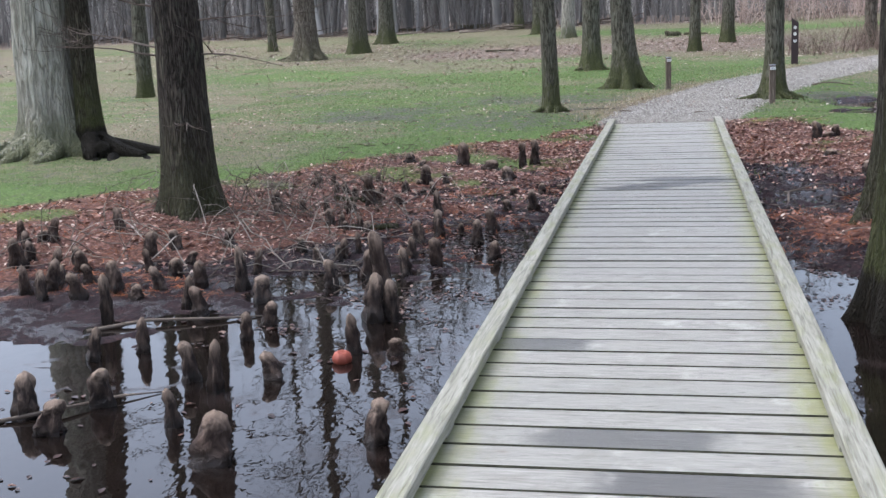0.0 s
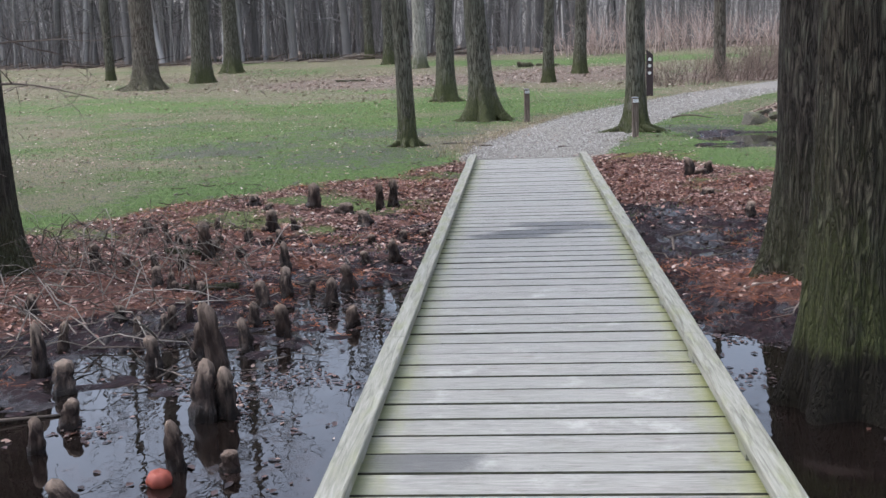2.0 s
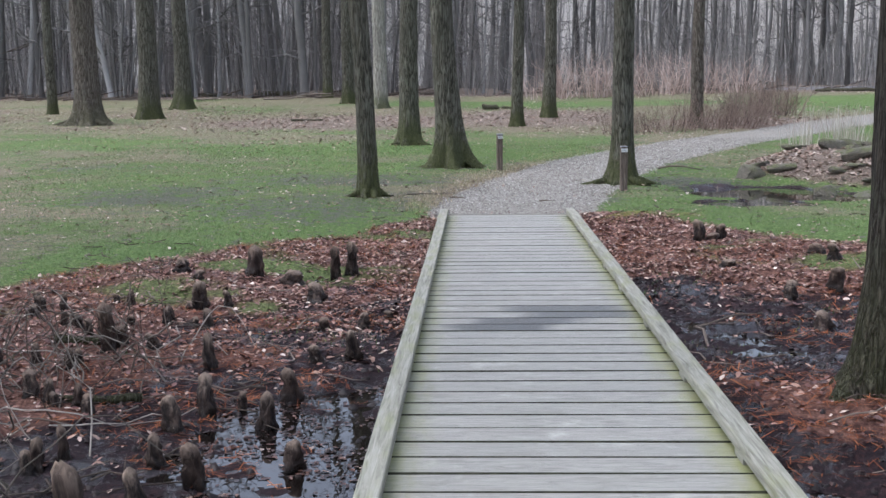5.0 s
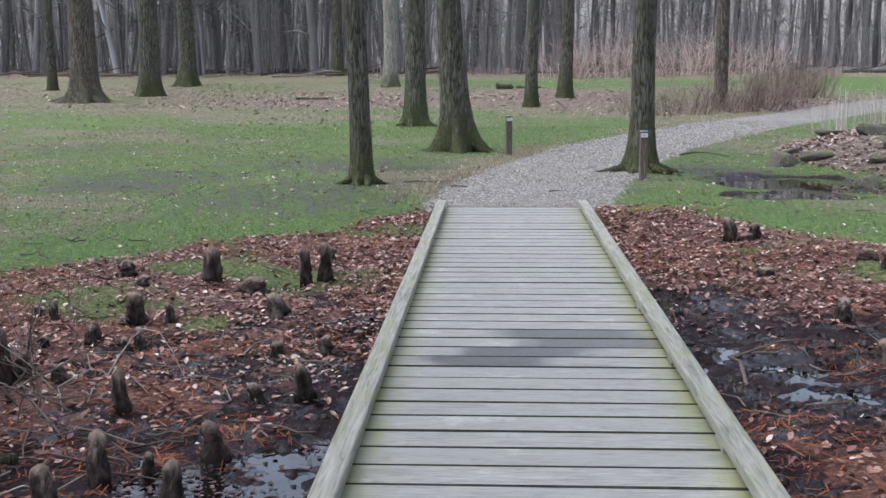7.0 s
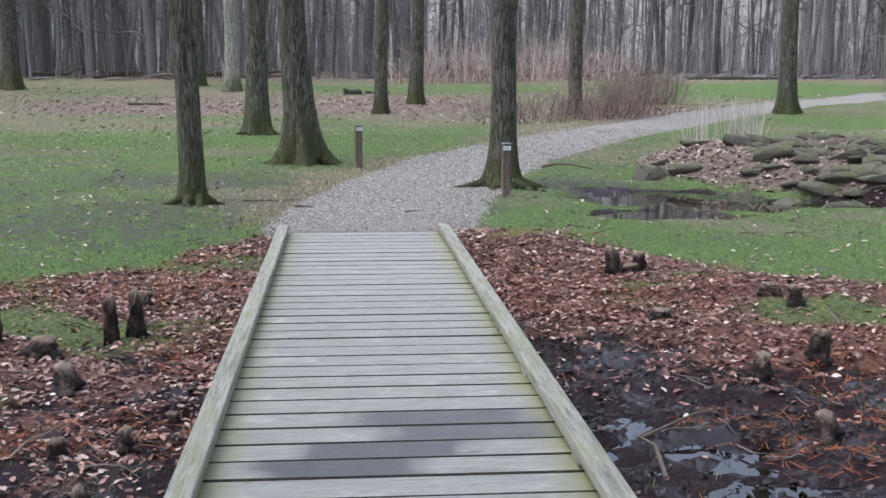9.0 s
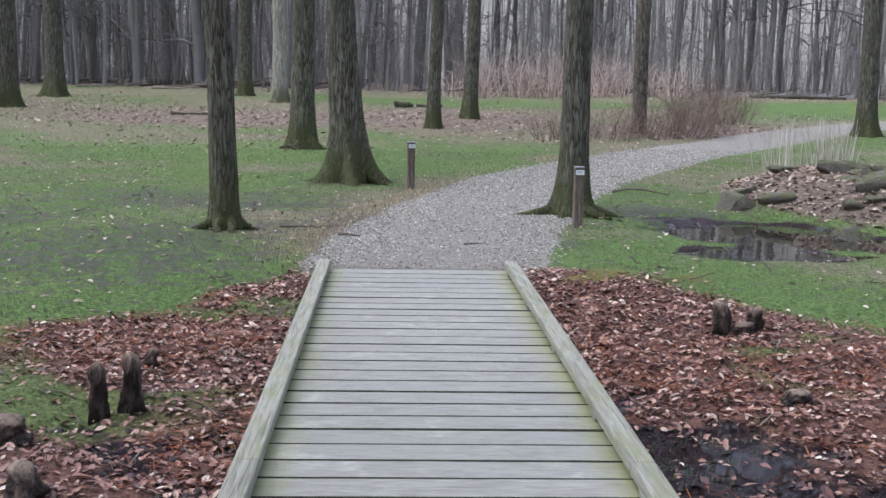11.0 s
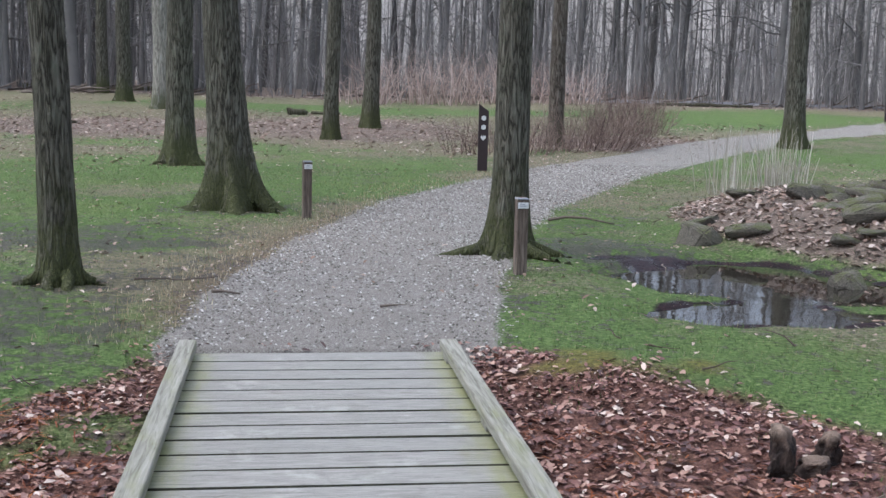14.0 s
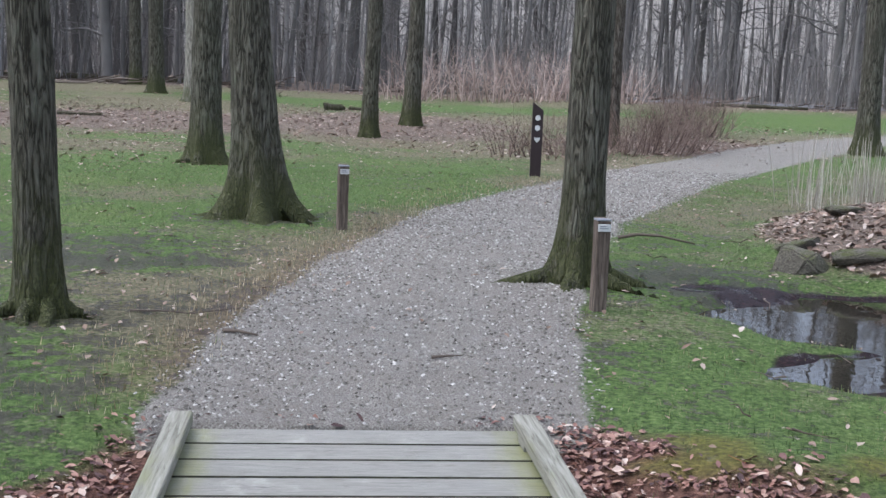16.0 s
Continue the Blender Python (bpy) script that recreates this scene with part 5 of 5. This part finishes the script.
def leaf_litter():
    def near(w, x, y, z):
        dense = np.exp(-np.maximum(0, np.abs(x) - 1.0) / 1.6) * smoothstep(y, 9.2, 11.5)
        return w["litter"] * smoothstep(z, WATER_Z + 0.005, WATER_Z + 0.05) * (0.30 + 0.70 * dense) * (1 - np.where(x > 0, 0.88, 0.6) * np.clip(w["mud"], 0, 1)) * (y < 16.3) * (1 - 0.92 * w["moss"])
    x, y, z = scatter(150000, -6.5, 4.6, 7.2, 16.1, near)
    pieces("leaf_litter", LEAF, LEAF_FACES, x, y, z + 0.008, NP.uniform(0.018, 0.05, len(x)), 0.30, LEAVES, "red-brown fallen leaves on the swamp bank", "leaves", 0.4)
    x, y, z = scatter(75000, -6.0, 4.4, 6.6, 15.8, lambda w, x, y, z: w["litter"] * smoothstep(rough_field(x, y, 1.5, 3) + 0.4 * rough_field(x, y, 4, 1), -0.2, 0.6) * (z > WATER_Z))
    pieces("needle_litter", SLIVER, ((0, 1, 2, 3),), x, y, z + 0.008, NP.uniform(0.04, 0.11, len(x)), 0.16, NEEDLES, "rust-red fallen cypress needles", "needles")
    x, y, z = scatter(9000, -4.6, 3.0, 3.0, 9.6, lambda w, x, y, z: 0.22 * (z < WATER_Z + 0.03) * (rough_field(x, y, 1.2, 9) + 0.6 * rough_field(x, y, 3.1, 2) > 0.15))
    pieces("floating_leaves", LEAF, LEAF_FACES, x, y, np.full(len(x), WATER_Z + 0.002), NP.uniform(0.02, 0.055, len(x)), 0.05, SODDEN, "sodden leaves floating on the swamp water", "leaves", 0.4)
    x, y, z = scatter(26000, -3.2, 2.4, 5.6, 9.4, lambda w, x, y, z: 0.8 * (z < WATER_Z + 0.02) * smoothstep(rough_field(x, y, 2.2, 19) + 0.7 * rough_field(x, y, 5.5, 4) + 0.28 * (y - 7.0), 0.05, 0.6))
    pieces("floating_scraps", LEAF, LEAF_FACES, x, y, np.full(len(x), WATER_Z + 0.0015), NP.uniform(0.012, 0.042, len(x)), 0.06, SODDEN, "dark rotten scraps floating on the shallow swamp water", "debris", 0.5)
    x, y, z = scatter(150000, -16, 10, 13, 44, lambda w, x, y, z: 0.30 * (0.25 + 0.7 * w["dry"] + w["tan"]) * (1 - w["litter"]) * (1 - 0.8 * w["gravel"]))
    pieces("lawn_leaves", LEAF, LEAF_FACES, x, y, z + 0.012, NP.uniform(0.02, 0.06, len(x)), 0.2, TAN_LEAVES, "pale dead leaves scattered over the lawn", "leaves", 0.4)
    x, y, z = scatter(26000, -24, 20, 27, 56, lambda w, x, y, z: np.clip(w["tan"] * 0.8 + smoothstep(1 - np.hypot((x - 6.5) / 5.5, (y - 33.5 - 0.7 * (x - 6.5)) / 2.6), 0, 0.6), 0, 1) * (1 - w["gravel"]))
    pieces("far_leaves", LEAF, LEAF_FACES, x, y, z + 0.012, NP.uniform(0.05, 0.13, len(x)), 0.22, TAN_LEAVES, "pale brown fallen leaves under the trees", "leaves", 0.4)
    x, y, z = scatter(9000, 3.9, 8.5, 17.5, 24.6, lambda w, x, y, z: 0.8 * (bank_height(x, y) > 0.05))
    pieces("bank_leaves", LEAF, LEAF_FACES, x, y, z + 0.012, NP.uniform(0.035, 0.085, len(x)), 0.3, TAN_LEAVES, "brown leaves between the stones of the bank", "leaves", 0.4)


leaf_litter()


def mud_clods():
    wet = Nodes("wet_clod")
    v = wet.noise(wet.world(), 30, 4)
    mat = wet.done(wet.ramp(v, (0.3, (0.004, 0.003, 0.003)), (0.7, (0.026, 0.015, 0.012))), 0.5, 0.3)
    x, y, z = scatter(22000, -4.6, 3.4, 6.8, 14.5, lambda w, x, y, z: np.clip(w["mud"], 0, 1) * np.where(x > 0, 0.55, 0.35) * (z > WATER_Z - 0.02))
    pieces("mud_clods", CHIP, CHIP_FACES, x, y, z - 0.004, NP.uniform(0.012, 0.05, len(x)), 0.35, mat, "wet dark clods and rotten scraps in the mud", "mud", 0.5)
    x, y, z = scatter(9000, -4.6, 3.4, 6.8, 14.5, lambda w, x, y, z: np.clip(w["mud"], 0, 1) * 0.35 * (z > WATER_Z))
    pieces("sodden_leaves", LEAF, LEAF_FACES, x, y, z + 0.006, NP.uniform(0.02, 0.05, len(x)), 0.25, SODDEN, "dark sodden leaves in the mud", "leaves", 0.4)


mud_clods()


def turf():
    def green(w, x, y, z):
        return (1 - w["litter"]) * (1 - 0.9 * w["moss"]) * (1 - 0.85 * w["mud"]) * (1 - np.clip(1.2 * w["soil"], 0, 0.85)) * (1 - 0.6 * w["tan"]) * (1 - w["gravel"]) * (1 - 0.75 * w["dry"])
    x, y, z = scatter(260000, -8.0, 8.0, 10.0, 27.0, green)
    pieces("grass", BLADE, ((0, 1, 2),), x, y, z, NP.uniform(0.011, 0.026, len(x)), 1.1, GRASS, "short green lawn grass", "grass")
    x, y, z = scatter(60000, -20.0, 16.0, 14.0, 44.0, green)
    pieces("far_grass", BLADE, ((0, 1, 2),), x, y, z, NP.uniform(0.02, 0.04, len(x)), 1.1, GRASS, "short green lawn grass farther off", "grass")
    x, y, z = scatter(26000, -2.6, 3.4, 16.0, 27.0, lambda w, x, y, z: smoothstep(trail_distance(x, y), 0.9, 0.0) * (1 - w["gravel"]) * (x < 1.0 + 0.5 * (y - 20)))
    pieces("dry_grass", BLADE, ((0, 1, 2),), x, y, z, NP.uniform(0.02, 0.05, len(x)), 1.0, STRAW, "dry straw-coloured grass along the path", "grass")
    x, y, z = scatter(26000, -4.2, 3.6, 9.5, 15.2, lambda w, x, y, z: 0.6 * smoothstep(rough_field(x, y, 2.3, 14) + 0.5 * rough_field(x, y, 6, 2), 0.25, 0.7) * (w["litter"] > 0.3))
    pieces("weeds", BLADE, ((0, 1, 2),), x, y, z, NP.uniform(0.018, 0.042, len(x)), 1.2, GRASS, "small green weeds among the litter", "weeds")


turf()


def gravel():
    x, y, z = scatter(130000, -1.3, 6.5, 15.9, 28.5, lambda w, x, y, z: smoothstep(trail_distance(x, y), 0.16, -0.12) * (0.5 + 0.5 * smoothstep(trail_distance(x, y), -0.75, -0.1)))
    pieces("gravel", CHIP, CHIP_FACES, x, y, z + 0.001, NP.uniform(0.006, 0.020, len(x)) * (1 + 0.015 * (y - 16)), 0.25, CHIPS, "grey stone and wood chips of the path", "gravel", 0.4)


gravel()


def fallen_twigs():
    rnd = random.Random(15)
    soup = Soup()
    areas = ((80, -4.6, -1.4, 6.6, 9.8, 0.5), (110, -3.8, -0.9, 8.5, 13.5, 0.35), (40, 0.9, 3.2, 9.5, 14.0, 0.3), (70, -6, 4, 15, 26, 0.25), (26, 1.0, 2.6, 5.5, 9.0, 0.35))
    for n, x0, x1, y0, y1, longest in areas:
        for k in range(n):
            x, y, a = rnd.uniform(x0, x1), rnd.uniform(y0, y1), rnd.uniform(0, 6.28)
            if abs(x) < 0.85:
                continue
            length = longest * rnd.uniform(0.3, 1.0)
            pts = []
            for i in range(4):
                px, py = x + length * i / 3 * math.cos(a), y + length * i / 3 * math.sin(a)
                floor = max(ground_at(px, py), WATER_Z if py < 12.6 else -9)
                pts.append((px, py, floor + 0.006 + rnd.uniform(0, 0.03) + (0.05 * i / 3 if k % 5 == 0 else 0)))
                a += rnd.gauss(0, 0.25)
            if all(abs(p[0]) > 0.80 for p in pts):
                soup.tube(pts, [0.0055, 0.0045, 0.0035, 0.002], 4, cap=False)
    # thin upright saplings and dead sprays round the cypress foot
    for k in range(26):
        x, y = rnd.uniform(-3.6, -2.2), rnd.uniform(8.2, 10.4)
        branch(soup, rnd, (x, y, ground_at(x, y)), (rnd.gauss(0, 0.5), rnd.gauss(0, 0.4), 0.8), rnd.uniform(0.25, 0.6), 0.005, 1, 3, 0.05)
    tangle = Soup()
    for k in range(120):
        x, y, a = rnd.uniform(-4.6, -2.0), rnd.uniform(7.3, 10.2), rnd.uniform(0, 6.28)
        length, rise = rnd.uniform(0.25, 0.9), rnd.uniform(0.03, 0.36)
        pts = []
        for i in range(7):
            f = i / 6
            px, py = x + length * f * math.cos(a), y + length * f * math.sin(a)
            pts.append((px, py, max(ground_at(px, py), WATER_Z) + 0.01 + rise * math.sin(math.pi * f * rnd.uniform(0.85, 1.0))))
            a += rnd.gauss(0, 0.22)
        if all(abs(p[0]) > 0.85 for p in pts):
            tangle.tube(pts, [0.0052 - 0.0005 * i for i in range(7)], 4, cap=False)
    tagged(tangle.make("dead_vines", PALE_TWIGS), "pale dead vines arching over the swamp's edge", "vines", kind="stuff")
    tagged(soup.make("twigs", TWIGS), "pale dead twigs lying over mud and leaves", "twigs", kind="stuff")


fallen_twigs()


# ---- the boards of the deck, one by one ----
def build_boards():
    rnd = random.Random(4)
    shapes = []
    for k in range(6):
        bm = box(-0.76, 0.76, -0.0905, 0.0905, -0.045, 0.0, 0.005, 0.0)
        for v in bm.verts:
            v.co.x += rnd.uniform(-0.006, 0.006)
            v.co.y += rnd.uniform(-0.0012, 0.0012)
        me = bpy.data.meshes.new("plank")
        bm.to_mesh(me)
        bm.free()
        me.materials.append(BOARD)
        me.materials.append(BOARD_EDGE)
        # sides and bevels take the dark edge that carries the gap shade
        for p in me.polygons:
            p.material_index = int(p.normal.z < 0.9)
        shapes.append(me)
    for k in range(100):
        ob = new("plank", shapes[k % 6])
        ob.parent = BOARDWALK
        ob.matrix_basis = pose(rnd.uniform(-0.008, 0.008), DECK_END - PITCH * (k + 0.5), rnd.uniform(-0.0025, 0.001), rnd.uniform(-0.5, 0.5), rnd.uniform(-0.08, 0.08), rnd.uniform(-0.15, 0.15))


build_boards()
